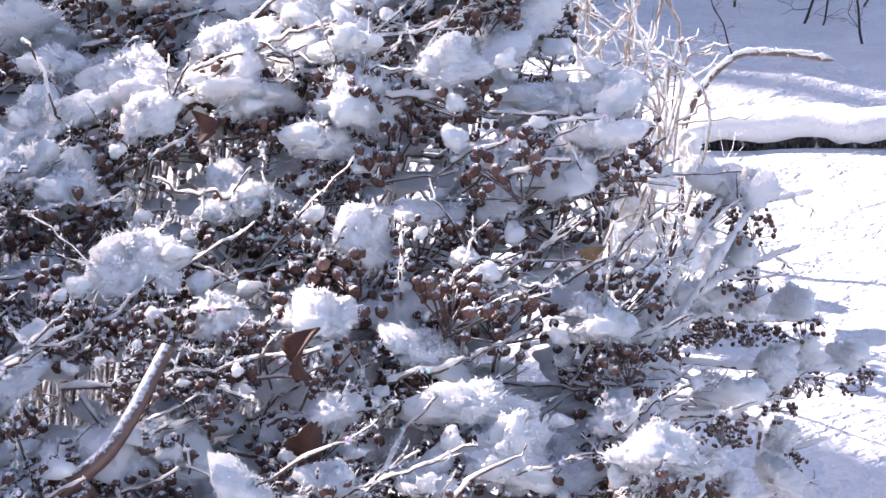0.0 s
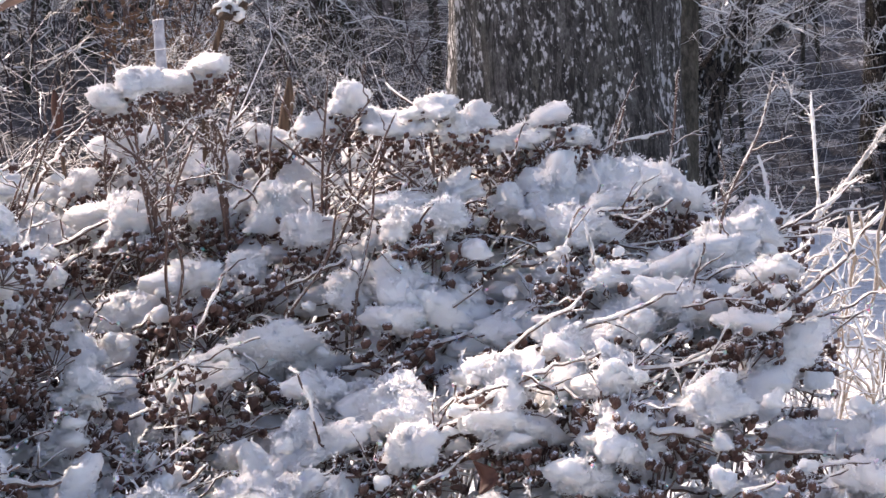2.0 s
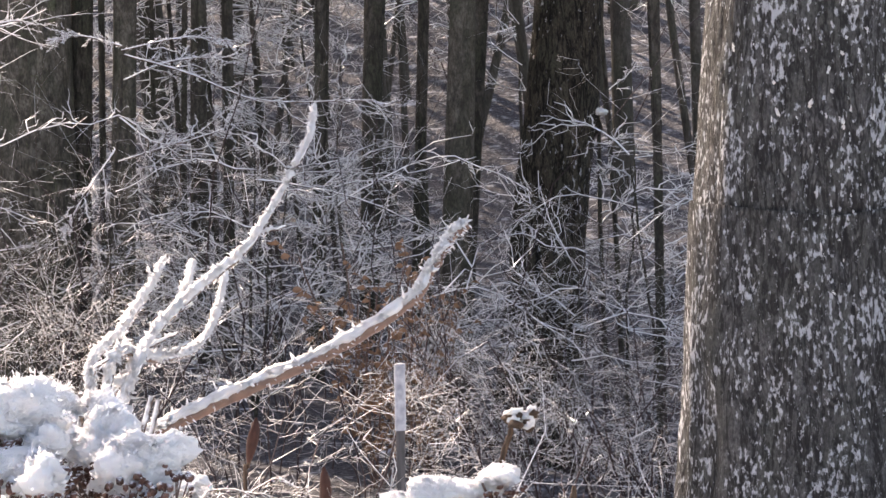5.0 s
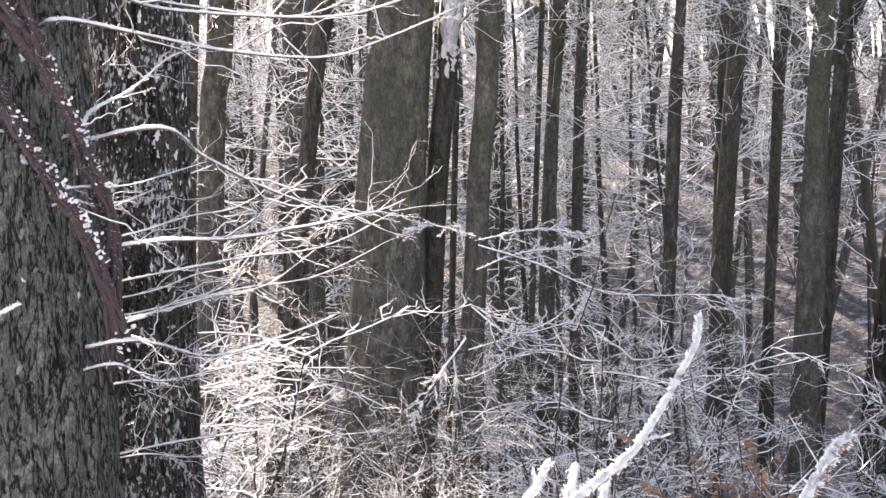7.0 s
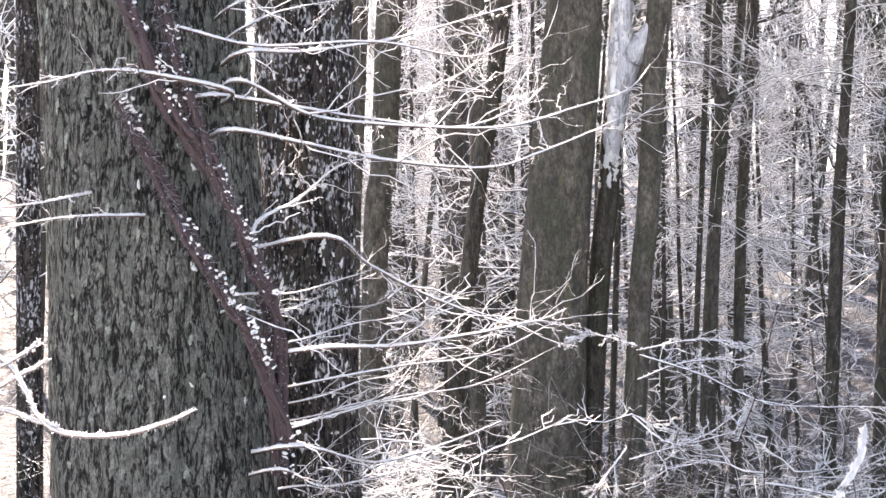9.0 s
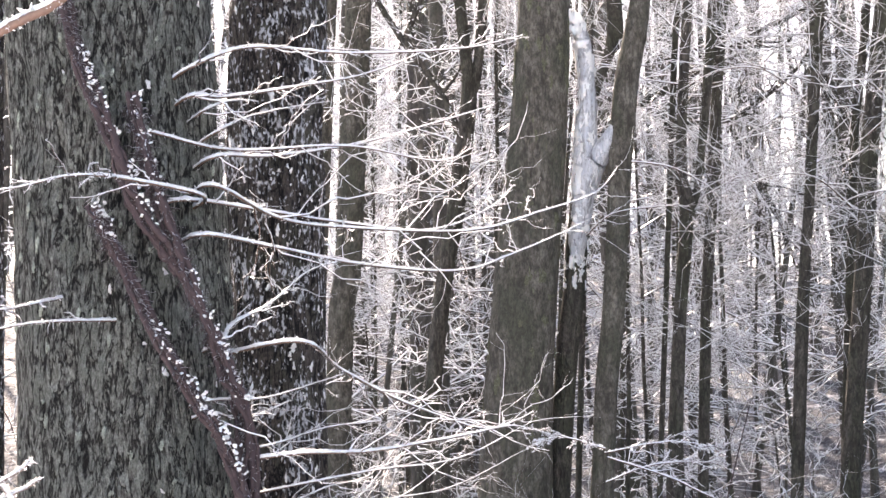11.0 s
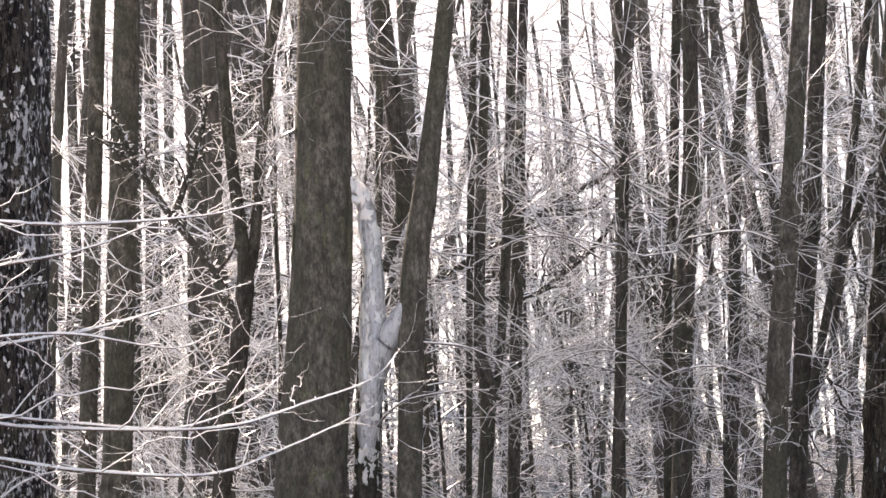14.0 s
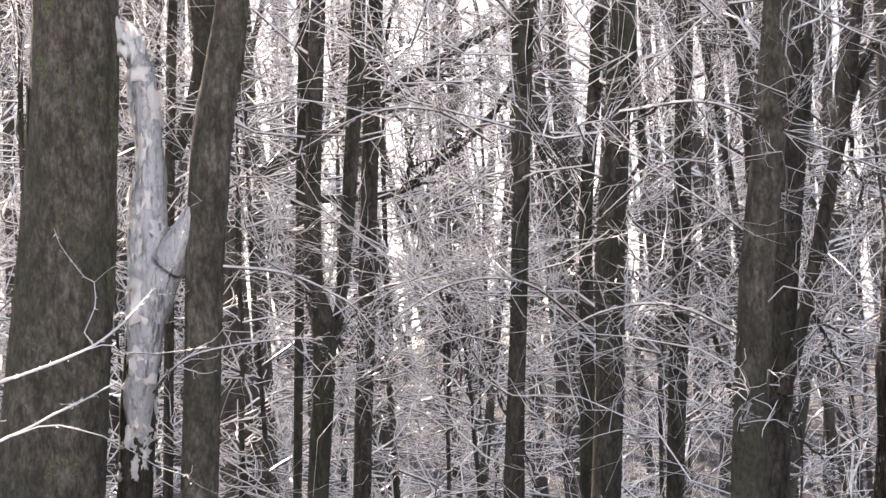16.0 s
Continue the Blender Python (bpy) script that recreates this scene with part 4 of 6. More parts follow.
OAK_BRANCHES += [
    [(-1.36, 7.56, 2.61), (-1.14, 8.06, 2.64), (-0.88, 8.62, 2.66), (-0.58, 9.18, 2.70), (-0.36, 9.74, 2.86), (-0.26, 10.30, 3.04)],
    [(-1.06, 7.56, 1.41), (-1.00, 7.88, 1.39), (-0.85, 8.35, 1.34), (-0.61, 8.83, 1.41), (-0.43, 9.30, 1.49)],
    [(-1.25, 7.56, 1.88), (-1.19, 8.03, 1.88), (-1.10, 8.67, 1.98), (-0.94, 9.30, 2.11)],
    [(-1.27, 7.56, 2.62), (-1.50, 7.30, 2.65), (-1.65, 7.20, 2.65), (-1.80, 7.10, 2.60), (-1.99, 7.00, 2.55)],
    [(-1.54, 7.56, 2.20), (-1.76, 7.20, 2.16), (-1.99, 7.00, 2.09)],
    [(-1.75, 7.56, 2.28), (-1.85, 7.20, 2.21), (-1.99, 7.00, 2.17)]]
OAK_BRANCHES += [
    [(-1.23, 7.56, 2.76), (-1.08, 7.88, 2.81), (-0.85, 8.35, 2.92), (-0.60, 8.83, 3.07), (-0.32, 9.30, 3.24)],
    [(-1.25, 7.56, 2.93), (-1.23, 8.35, 3.10), (-1.18, 9.30, 3.24)],
    [(-1.10, 7.56, 1.33), (-1.02, 8.03, 1.26), (-0.88, 8.67, 1.28), (-0.71, 9.30, 1.33)]]


def rimed_branch(name, path, radius, label, category="branch", group="", n=7, reach=(0.12, 0.3), mat=None, snow=0.9, taper=0.22, sub=3, spread=(25, 60), crystals=70):
    """A branch with side twigs and a ridge of snow along its upper side."""
    t = thing(name, label, category, group)
    k = 70 if crystals < 400 else 130
    line = curve(path, k, radius * 0.1)
    R = radius * np.linspace(1, taper, k)
    R[-2:] *= (0.7, 0.1)
    P1, R1 = shoots(line[None], R[None], n, reach, k=9, thin=0.55, first=0.2, spread=spread, jag=0.3)
    P2, R2 = shoots(P1, R1, sub, (0.15, 0.45), k=5, thin=0.7, jag=0.25)
    v, q = join([tubes(line[None], R[None], 8), tubes(P1, R1, 5), tubes(P2, R2, 4)])
    part("wood", mesh_of("wood", v, q, [mat or TWIG]), t)
    if snow:
        def lay(P, R, sides):
            up = P + np.array([0, 0, 1.0]) * (R * 0.75)[..., None]
            lump = 1 + 0.3 * ripple(P.reshape(-1, 3), 90 if crystals < 500 else 200, 8).reshape(R.shape) + rng.normal(0, 0.06 if 400 < crystals < 500 else 0.2, R.shape)
            return tubes(up, R * snow * lump, sides)
        m = crystals
        i = rng.integers(0, k - 1, m)
        o = rng.normal(0, 1, (m, 3)) + (0, 0, 0.5)
        o /= np.linalg.norm(o, axis=1, keepdims=True)
        c = line[i] + (0, 0, 1) * (R[i] * 0.6)[:, None] + o * (R[i] * snow * 0.8)[:, None]
        d = (o + rng.normal(0, 0.5, (m, 3))) * (R[i] * rng.uniform(0.25, 1.2, m))[:, None]
        C = c[:, None] + np.array([-0.5, 0.35, 1.0])[:, None] * d[:, None]
        CR = (R[i] * rng.uniform(0.2, 0.5, m))[:, None] * np.array([0.6, 1.0, 0.2])
        fuzz = [needles(line[None], R[None] * 1.3, 120 if crystals < 400 else 900, radius * (1.6 if crystals < 400 else 0.8)), needles(P1, R1 * 1.3, 12, radius * 1.2)]
        v, q = join([lay(line[None], R[None], 7), lay(P1, R1, 5), tubes(C, CR, 3)] + fuzz)
        nf = sum(len(f[1]) for f in fuzz)
        part("snow", mesh_of("snow", v, q, [THIN_SNOW, FROST], np.r_[np.zeros(len(q) - nf, int), np.ones(nf, int)]), t, "thin ridge of snow and ice")
    return t


for i, b in enumerate(OAK_BRANCHES):
    if b[0][0] > -1.45:
        b = [(min(b[0][0] - 0.15, -1.3), 7.8, b[0][2] - 0.04)] + b
    rimed_branch("branch", b, 0.0082 if len(b) > 5 else 0.0062, "long drooping branch coated with snow and ice", group="drooping branches of the old tree", n=15 if len(b) > 4 else 7, reach=(0.05, 0.26), crystals=200)

for k in range(11):
    z0 = rng.uniform(0.35, 1.8)
    a = np.array([rng.uniform(-1.15, -0.95), rng.uniform(7.8, 8.5), z0])
    reach_x, rise = rng.uniform(0.3, 1.0), rng.uniform(-0.15, 0.3)
    b = [a - (0.25, 0.0, 0.05), a, a + (0.3 * reach_x, 0.3, 0.35 * rise - 0.03), a + (0.65 * reach_x, 0.7, 0.6 * rise - 0.04), a + (reach_x, rng.uniform(0.8, 1.5), rise + 0.02)]
    rimed_branch("branch", b, rng.uniform(0.0035, 0.0055), "thin low branch coated with snow and ice", group="low branches beside the old tree", n=14, reach=(0.08, 0.3), crystals=150)

VINES = [
    [(-1.51, 7.47, 2.97), (-1.45, 7.46, 2.71), (-1.34, 7.48, 2.40), (-1.26, 7.51, 2.19), (-1.19, 7.55, 2.03), (-1.14, 7.60, 1.88), (-1.11, 7.62, 1.61), (-1.10, 7.64, 1.31)],
    [(-1.63, 7.46, 2.58), (-1.55, 7.46, 2.40), (-1.41, 7.47, 2.11), (-1.28, 7.51, 1.88), (-1.19, 7.56, 1.71), (-1.12, 7.62, 1.42)],
    [(-1.76, 7.48, 3.37), (-1.68, 7.47, 3.07), (-1.58, 7.46, 2.82), (-1.47, 7.46, 2.54), (-1.35, 7.48, 2.35)]]
for path in VINES:
    t = thing("vine", "hairy reddish-brown vine climbing the bark, dusted with snow", "vine", "vines on the old tree")
    line = curve(path, 70, 0.0022)
    # strands twisted together, shaggy with rootlets
    n = 9
    u = np.linspace(0, 1, 70)
    ph = rng.uniform(0, 6.28, n)[:, None] + rng.normal(0, 5, n)[:, None] * u + rng.normal(0, 0.25, (n, 70)).cumsum(1)
    off = rng.uniform(0.010, 0.032, n)[:, None] * np.linspace(0.8, 1.1, 70)
    S = line + np.stack([off * np.cos(ph), off * np.sin(ph) * 0.6, 0 * ph], -1)
    SR = rng.uniform(0.006, 0.012, n)[:, None] * (1 + 0.3 * rng.normal(0, 1, (n, 70)).clip(-1, 1))
    for k in range(n):
        part("strand", mesh_of("strand", *tubes(S[k:k + 1], SR[k:k + 1], 8), [VINE]), t)
    P1, R1 = shoots(np.repeat(line[None], 520, 0), np.full((520, 70), 0.006), 4, (0.008, 0.038), (30, 85), k=5, first=0.02, thin=0.4, jag=0.6)
    part("rootlet_growth", mesh_of("rootlet_growth", *tubes(P1, R1, 3), [VINE]), t, "shaggy hair-like rootlets", kind="stuff")
    for c in range(170):
        j = rng.integers(0, 70)
        if ripple(line[j:j + 1], 8, 5)[0] < 0.0:
            continue
        p = line[j] + rng.normal(0, 0.007, 3) + (rng.uniform(0.004, 0.036), -0.012, 0.004)
        part("snow_clump", CRUMBS[rng.integers(8)], t, at=pose(*p, 0, 30, rng.uniform(0, 360)) @ Matrix.Diagonal((rng.uniform(0.004, 0.014), 0.007, rng.uniform(0.004, 0.013), 1)))

# a snow-laden branch in front of the old tree, and a curved one lower down
rimed_branch("branch", [(-2.2, 6.5, 2.74), (-1.95, 6.4, 2.80), (-1.776, 6.3, 2.876), (-1.678, 6.3, 2.923), (-1.515, 6.3, 3.002), (-1.417, 6.3, 3.072), (-1.351, 6.3, 3.132), (-1.286, 6.3, 3.206), (-1.25, 6.3, 3.272), (-1.20, 6.3, 3.42)],
             0.0165, "thick reddish branch carrying a ridge of snow", n=1, snow=0.95, mat=BRANCH, taper=0.75, reach=(0.05, 0.08), crystals=420)
rimed_branch("branch", [(-1.10, 3.4, 1.66), (-0.95, 3.4, 1.60), (-0.907, 3.4, 1.547), (-0.89, 3.4, 1.512), (-0.864, 3.4, 1.487), (-0.812, 3.4, 1.476), (-0.742, 3.4, 1.479), (-0.681, 3.4, 1.498), (-0.639, 3.4, 1.519)],
             0.0042, "bare branch curved like a bowl, with snow on it", n=1, reach=(0.04, 0.07), snow=1.0, taper=0.7, crystals=300)
for path in ([(-1.05, 3.4, 1.53), (-0.957, 3.4, 1.518), (-0.93, 3.4, 1.513), (-0.887, 3.4, 1.495), (-0.852, 3.4, 1.484)],
             [(-1.05, 3.4, 1.50), (-0.948, 3.4, 1.554), (-0.907, 3.4, 1.577), (-0.868, 3.4, 1.60)], [(-1.05, 3.4, 1.54), (-0.948, 3.4, 1.582), (-0.903, 3.4, 1.605), (-0.886, 3.4, 1.621)]):
    rimed_branch("branch", path, 0.0036, "short bare branch with snow on it, beside a curved one", n=2, reach=(0.08, 0.16), snow=1.0, taper=0.7, crystals=200)

# ---- leaning limbs and arching branches among the slender trees ----
LEANING = [
    ([(0.26, 14.1, 3.98), (0.72, 14.2, 4.24), (1.04, 14.2, 4.44), (1.31, 14.2, 4.60), (1.54, 14.2, 4.73), (1.75, 14.2, 4.86)], 0.026),
    ([(0.60, 13.2, 3.82), (0.99, 13.6, 3.90), (1.15, 13.6, 3.99), (1.38, 13.4, 4.16), (1.46, 13.2, 4.3)], 0.017),
    ([(2.02, 13.6, 4.25), (2.08, 14.0, 4.10), (2.19, 14.0, 3.81), (2.28, 14.0, 3.54), (2.32, 14.0, 3.31), (2.34, 13.6, 2.8)], 0.018),
    ([(1.08, 14.5, 4.02), (1.19, 14.5, 3.81), (1.28, 14.5, 3.62), (1.37, 14.5, 3.43), (1.43, 14.3, 3.15), (1.46, 13.3, 2.7)], 0.020),
    ([(1.50, 13.5, 4.6), (1.57, 13.8, 4.32), (1.64, 13.8, 4.01), (1.72, 13.8, 3.70), (1.75, 13.8, 3.40), (1.70, 13.0, 2.9)], 0.015)]
LEANING += [
    ([(2.18, 13.2, 4.85), (2.22, 13.4, 4.60), (2.27, 13.4, 4.23), (2.32, 13.4, 3.73), (2.32, 13.4, 3.42), (2.30, 13.0, 2.9)], 0.020),
    ([(2.76, 12.6, 4.3), (2.69, 13.0, 4.04), (2.54, 13.0, 3.44), (2.40, 13.0, 3.07), (2.28, 12.7, 2.75)], 0.022),
    ([(-0.60, 12.72, 3.68), (-0.72, 12.75, 3.96), (-0.95, 12.75, 4.30), (-1.11, 12.75, 4.57), (-1.22, 12.75, 4.8)], 0.024),
    ([(-0.93, 12.75, 4.22), (-0.85, 12.75, 4.43), (-0.76, 12.75, 4.69), (-0.72, 12.75, 4.9)], 0.020)]
for path, r in LEANING:
    rimed_branch("branch", path, r, "dark leaning limb with a line of snow along it", group="leaning limbs of the wood", n=9, reach=(0.12, 0.35), mat=TRUNK_BARK, snow=0.35, taper=0.6, sub=4, crystals=60)
ARCHING = [
    [(2.06, 12.0, 4.22), (2.27, 12.0, 4.23), (2.42, 12.0, 4.14), (2.58, 12.0, 4.06), (2.80, 12.1, 4.0)],
    [(1.75, 12.5, 3.97), (1.96, 12.0, 3.89), (2.20, 12.0, 3.78), (2.54, 12.0, 3.64), (2.72, 12.1, 3.58)],
    [(0.28, 12.1, 3.43), (0.54, 12.05, 3.39), (0.71, 12.05, 3.31), (0.79, 12.05, 3.24), (0.88, 12.05, 3.12)],
    [(0.10, 12.25, 3.03), (0.17, 12.05, 3.08), (0.28, 12.0, 3.14), (0.54, 12.05, 3.18), (0.66, 12.1, 3.18)],
    ]
ARCHING += [
    [(1.30, 12.6, 3.9), (1.10, 12.5, 4.0), (0.86, 12.4, 3.98), (0.62, 12.4, 3.86)],
    [(1.45, 12.6, 4.3), (1.22, 12.4, 4.46), (0.95, 12.3, 4.45), (0.68, 12.3, 4.3)],
    [(1.62, 12.6, 3.2), (1.38, 12.4, 3.36), (1.12, 12.3, 3.36), (0.86, 12.3, 3.22)],
    [(1.66, 12.6, 3.6), (1.86, 12.3, 3.74), (2.02, 12.2, 3.72)],
    [(2.05, 12.0, 3.1), (1.80, 12.0, 3.22), (1.55, 12.0, 3.2), (1.36, 12.0, 3.08)]]
for path in ARCHING:
    rimed_branch("branch", path, 0.0055, "thin arching branch coated with ice", group="arching branches of the slender trees", n=16, reach=(0.12, 0.4), snow=0.7, taper=0.4, sub=4, crystals=120)

# ---- the young beech with flat sprays ----
sap = [[(0.15, 10.5, 1.81), (0.44, 10.45, 1.86), (0.67, 10.5, 1.83)],
       [(0.16, 10.5, 1.79), (0.46, 10.5, 1.69), (0.77, 10.5, 1.55), (1.22, 10.5, 1.53), (1.35, 10.5, 1.49)],
       [(0.14, 10.5, 1.67), (0.41, 10.55, 1.76), (0.72, 10.6, 1.76)],
       [(0.15, 10.5, 1.83), (-0.01, 10.4, 1.87), (-0.18, 10.4, 1.86)],
       [(0.12, 10.5, 1.51), (0.30, 10.4, 1.38), (0.56, 10.3, 1.43), (0.59, 10.3, 1.48)],
       [(0.10, 10.5, 1.36), (-0.07, 10.4, 1.12), (-0.13, 10.4, 0.99)],
       [(0.10, 10.5, 1.30), (0.43, 10.6, 1.40), (0.64, 10.6, 1.53)]]
beech = thing("young_tree", "young tree with flat sprays of rimed twigs", "tree")
part("trunk", mesh_of("trunk", *tubes(curve([(-0.05, 10.5, -0.1), (0.02, 10.5, 0.62), (0.07, 10.5, 1.09), (0.12, 10.5, 1.46), (0.16, 10.5, 1.82)], 30)[None], np.linspace(0.016, 0.007, 30)[None], 8), [TRUNK_BARK]), beech)
SP = np.stack([curve(b, 12, 0.004) for b in sap])
SR0 = np.full((7, 12), 0.0058) * np.linspace(1, 0.6, 12)
SP1, SR1 = shoots(SP, SR0, 13, (0.15, 0.45), (25, 55), k=7, flat=0.3, jag=0.3, thin=0.8)
SP2, SR2 = shoots(SP1, SR1, 5, (0.2, 0.5), (25, 60), k=4, flat=0.4, thin=0.85, jag=0.3)
part("crown", mesh_of("crown", *join([tubes(SP, SR0, 6), tubes(SP1, SR1, 5), tubes(SP2, SR2, 4)]), [TWIG]), beech, "flat sprays of thin twigs")
part("rime", mesh_of("rime", *join([needles(SP, SR0, 120, 0.014), needles(SP1, SR1, 26, 0.012), needles(SP2, SR2, 7, 0.010)]), [FROST]), beech, "white rime along the twigs", kind="stuff")

# ---- near stems above the shrub ----
NEAR = [[(0.037, 2.0, 1.227), (0.063, 2.036, 1.256), (0.090, 2.071, 1.291), (0.128, 2.107, 1.322), (0.173, 2.143, 1.354), (0.204, 2.179, 1.399), (0.239, 2.214, 1.456), (0.246, 2.25, 1.486)],
        [(0.031, 2.0, 1.262), (0.055, 2.083, 1.292), (0.083, 2.167, 1.325), (0.104, 2.25, 1.357)],
        [(0.067, 2.0, 1.255), (0.090, 2.083, 1.290), (0.115, 2.167, 1.319), (0.128, 2.25, 1.349)],
        [(0.053, 2.0, 1.271), (0.089, 2.062, 1.267), (0.127, 2.125, 1.269), (0.151, 2.188, 1.288), (0.173, 2.25, 1.332)]]
NEAR_EYE = np.array((0.042, 0.039, 1.487))
for b in NEAR:
    b = [tuple(NEAR_EYE + (np.array(p) - NEAR_EYE) * 1.18) for p in b]
    b = [(-0.01, 2.32, 0.75), (0.03, 2.34, 1.09)] + b
    rimed_branch("twig", b, 0.0058, "upright twig caked with frozen snow", "twig", "snow-caked twigs", n=3, reach=(0.03, 0.07), snow=1.15, taper=0.6, sub=1, crystals=520)
arm = [(-0.12, 1.93, 1.0), (-0.003, 1.95, 1.184), (0.069, 1.971, 1.205), (0.144, 1.993, 1.234), (0.231, 2.014, 1.264), (0.311, 2.036, 1.303), (0.341, 2.057, 1.336), (0.361, 2.079, 1.364),
       (0.386, 2.1, 1.383)]
rimed_branch("branch", [tuple(NEAR_EYE + (np.array(p) - NEAR_EYE) * 1.2) for p in arm], 0.0082, "reddish-brown branch bending upward under a ridge of snow", n=1, reach=(0.04, 0.06), snow=0.95, taper=0.7, mat=BRANCH, crystals=420)

# ---- the berry shrub ----
BERRY, bn, bl, bb = material("dry_berry", 0.75, 0.25)
b_info = bn.new("ShaderNodeNewGeometry")
b_tone = ramp(bn, bl, b_info.outputs["Random Per Island"], [(0.0, (0.05, 0.023, 0.019)), (0.6, (0.115, 0.055, 0.044)), (1.0, (0.20, 0.11, 0.09))])
b_wear = node(bn, bl, "ShaderNodeTexNoise", [("Vector", b_info.outputs["Position"])], Scale=500.0, Detail=3.0)
b_col = blend(bn, bl, ramp(bn, bl, b_wear.outputs[0], [(0.45, (0, 0, 0)), (0.7, (0.6, 0.6, 0.6))]).outputs[0], b_tone.outputs[0], (0.20, 0.14, 0.11))
bl.new(blend(bn, bl, facing_up(bn, bl, 0.6, 1.0, 1.7, 900.0), b_col, (0.85, 0.87, 0.9)), bb.inputs["Base Color"])
bump(bn, bl, b_wear.outputs[0], bb, 0.8, 0.002)


def leaf_material(name, a, b):
    m, n, l, s = material(name, 0.6, 0.3)
    t = node(n, l, "ShaderNodeTexNoise", [("Vector", coords(n, l, (1, 1, 1)))], Scale=120.0, Detail=5.0)
    l.new(blend(n, l, t.outputs[0], a, b), s.inputs["Base Color"])
    s.inputs["Transmission Weight"].default_value = 0.0
    bump(n, l, t.outputs[0], s, 0.6, 0.002)
    return m


LEAF_BROWN = leaf_material("brown_leaf", (0.03, 0.011, 0.009), (0.10, 0.04, 0.026))
LEAF_BEECH = leaf_material("pale_brown_leaf", (0.20, 0.105, 0.062), (0.36, 0.22, 0.145))
LEAF_TAN = leaf_material("tan_leaf", (0.26, 0.14, 0.06), (0.46, 0.28, 0.13))


def head_mesh(seed, count):
    """A flat head of dry berries on thin stalks, about a unit wide."""
    g = np.random.default_rng(seed)
    bv, bq = ball(6, 4)
    pieces, lines = [], []
    for c in range(count):
        a, r = g.uniform(0, 6.283), g.uniform(0.15, 1.0) ** 0.55
        p = np.array([r * np.cos(a), r * np.sin(a), 0.2 - 0.75 * r * r + g.normal(0, 0.22)])
        s = g.uniform(0.085, 0.13)
        w = bv * s * np.array([1, 1, 1.1])
        w[bv[:, 2] > 0.85] *= 1.3
        turn = np.array(Euler((g.uniform(1.6, 3.6), g.uniform(-0.7, 0.7), a)).to_matrix())
        pieces.append((w @ turn.T + p, bq))
        if c % 3 == 0:
            lines.append(np.linspace((0, 0, -0.9), p + (0, 0, -0.05), 2) + g.normal(0, 0.06, (2, 3)))
    lines = np.array(lines)
    v, q = join(pieces)
    nb = len(q)
    sv, sq = tubes(lines, np.full(lines.shape[:2], 0.022), 3)
    v, q2 = np.concatenate([v, sv]), np.concatenate([q, sq + len(v)])
    return mesh_of("berry_head", v, q2, [BERRY, STEM], np.r_[np.zeros(nb, int), np.ones(len(sq), int)])


HEADS = [head_mesh(200 + i, 36 + 4 * (i % 4)) for i in range(12)]


def shrub_top(x, v):
    """The shrub's upper surface: v runs from its front to its back."""
    return np.array([x, 0.98 + 0.86 * v, 0.855 + 0.32 * min(max(v, 0.0), 0.75) ** 0.8 + 0.17 * min(max((0.24 - x) / 0.2, 0.0), 1.0) * max(v, 0.0) - 0.10 * max(0.0, x - 0.42 - 0.2 * v) + 0.03 * math.sin(9 * x + 5 * v) - 0.035 * min(max((v - 0.4) / 0.3, 0.0), 1.0)])


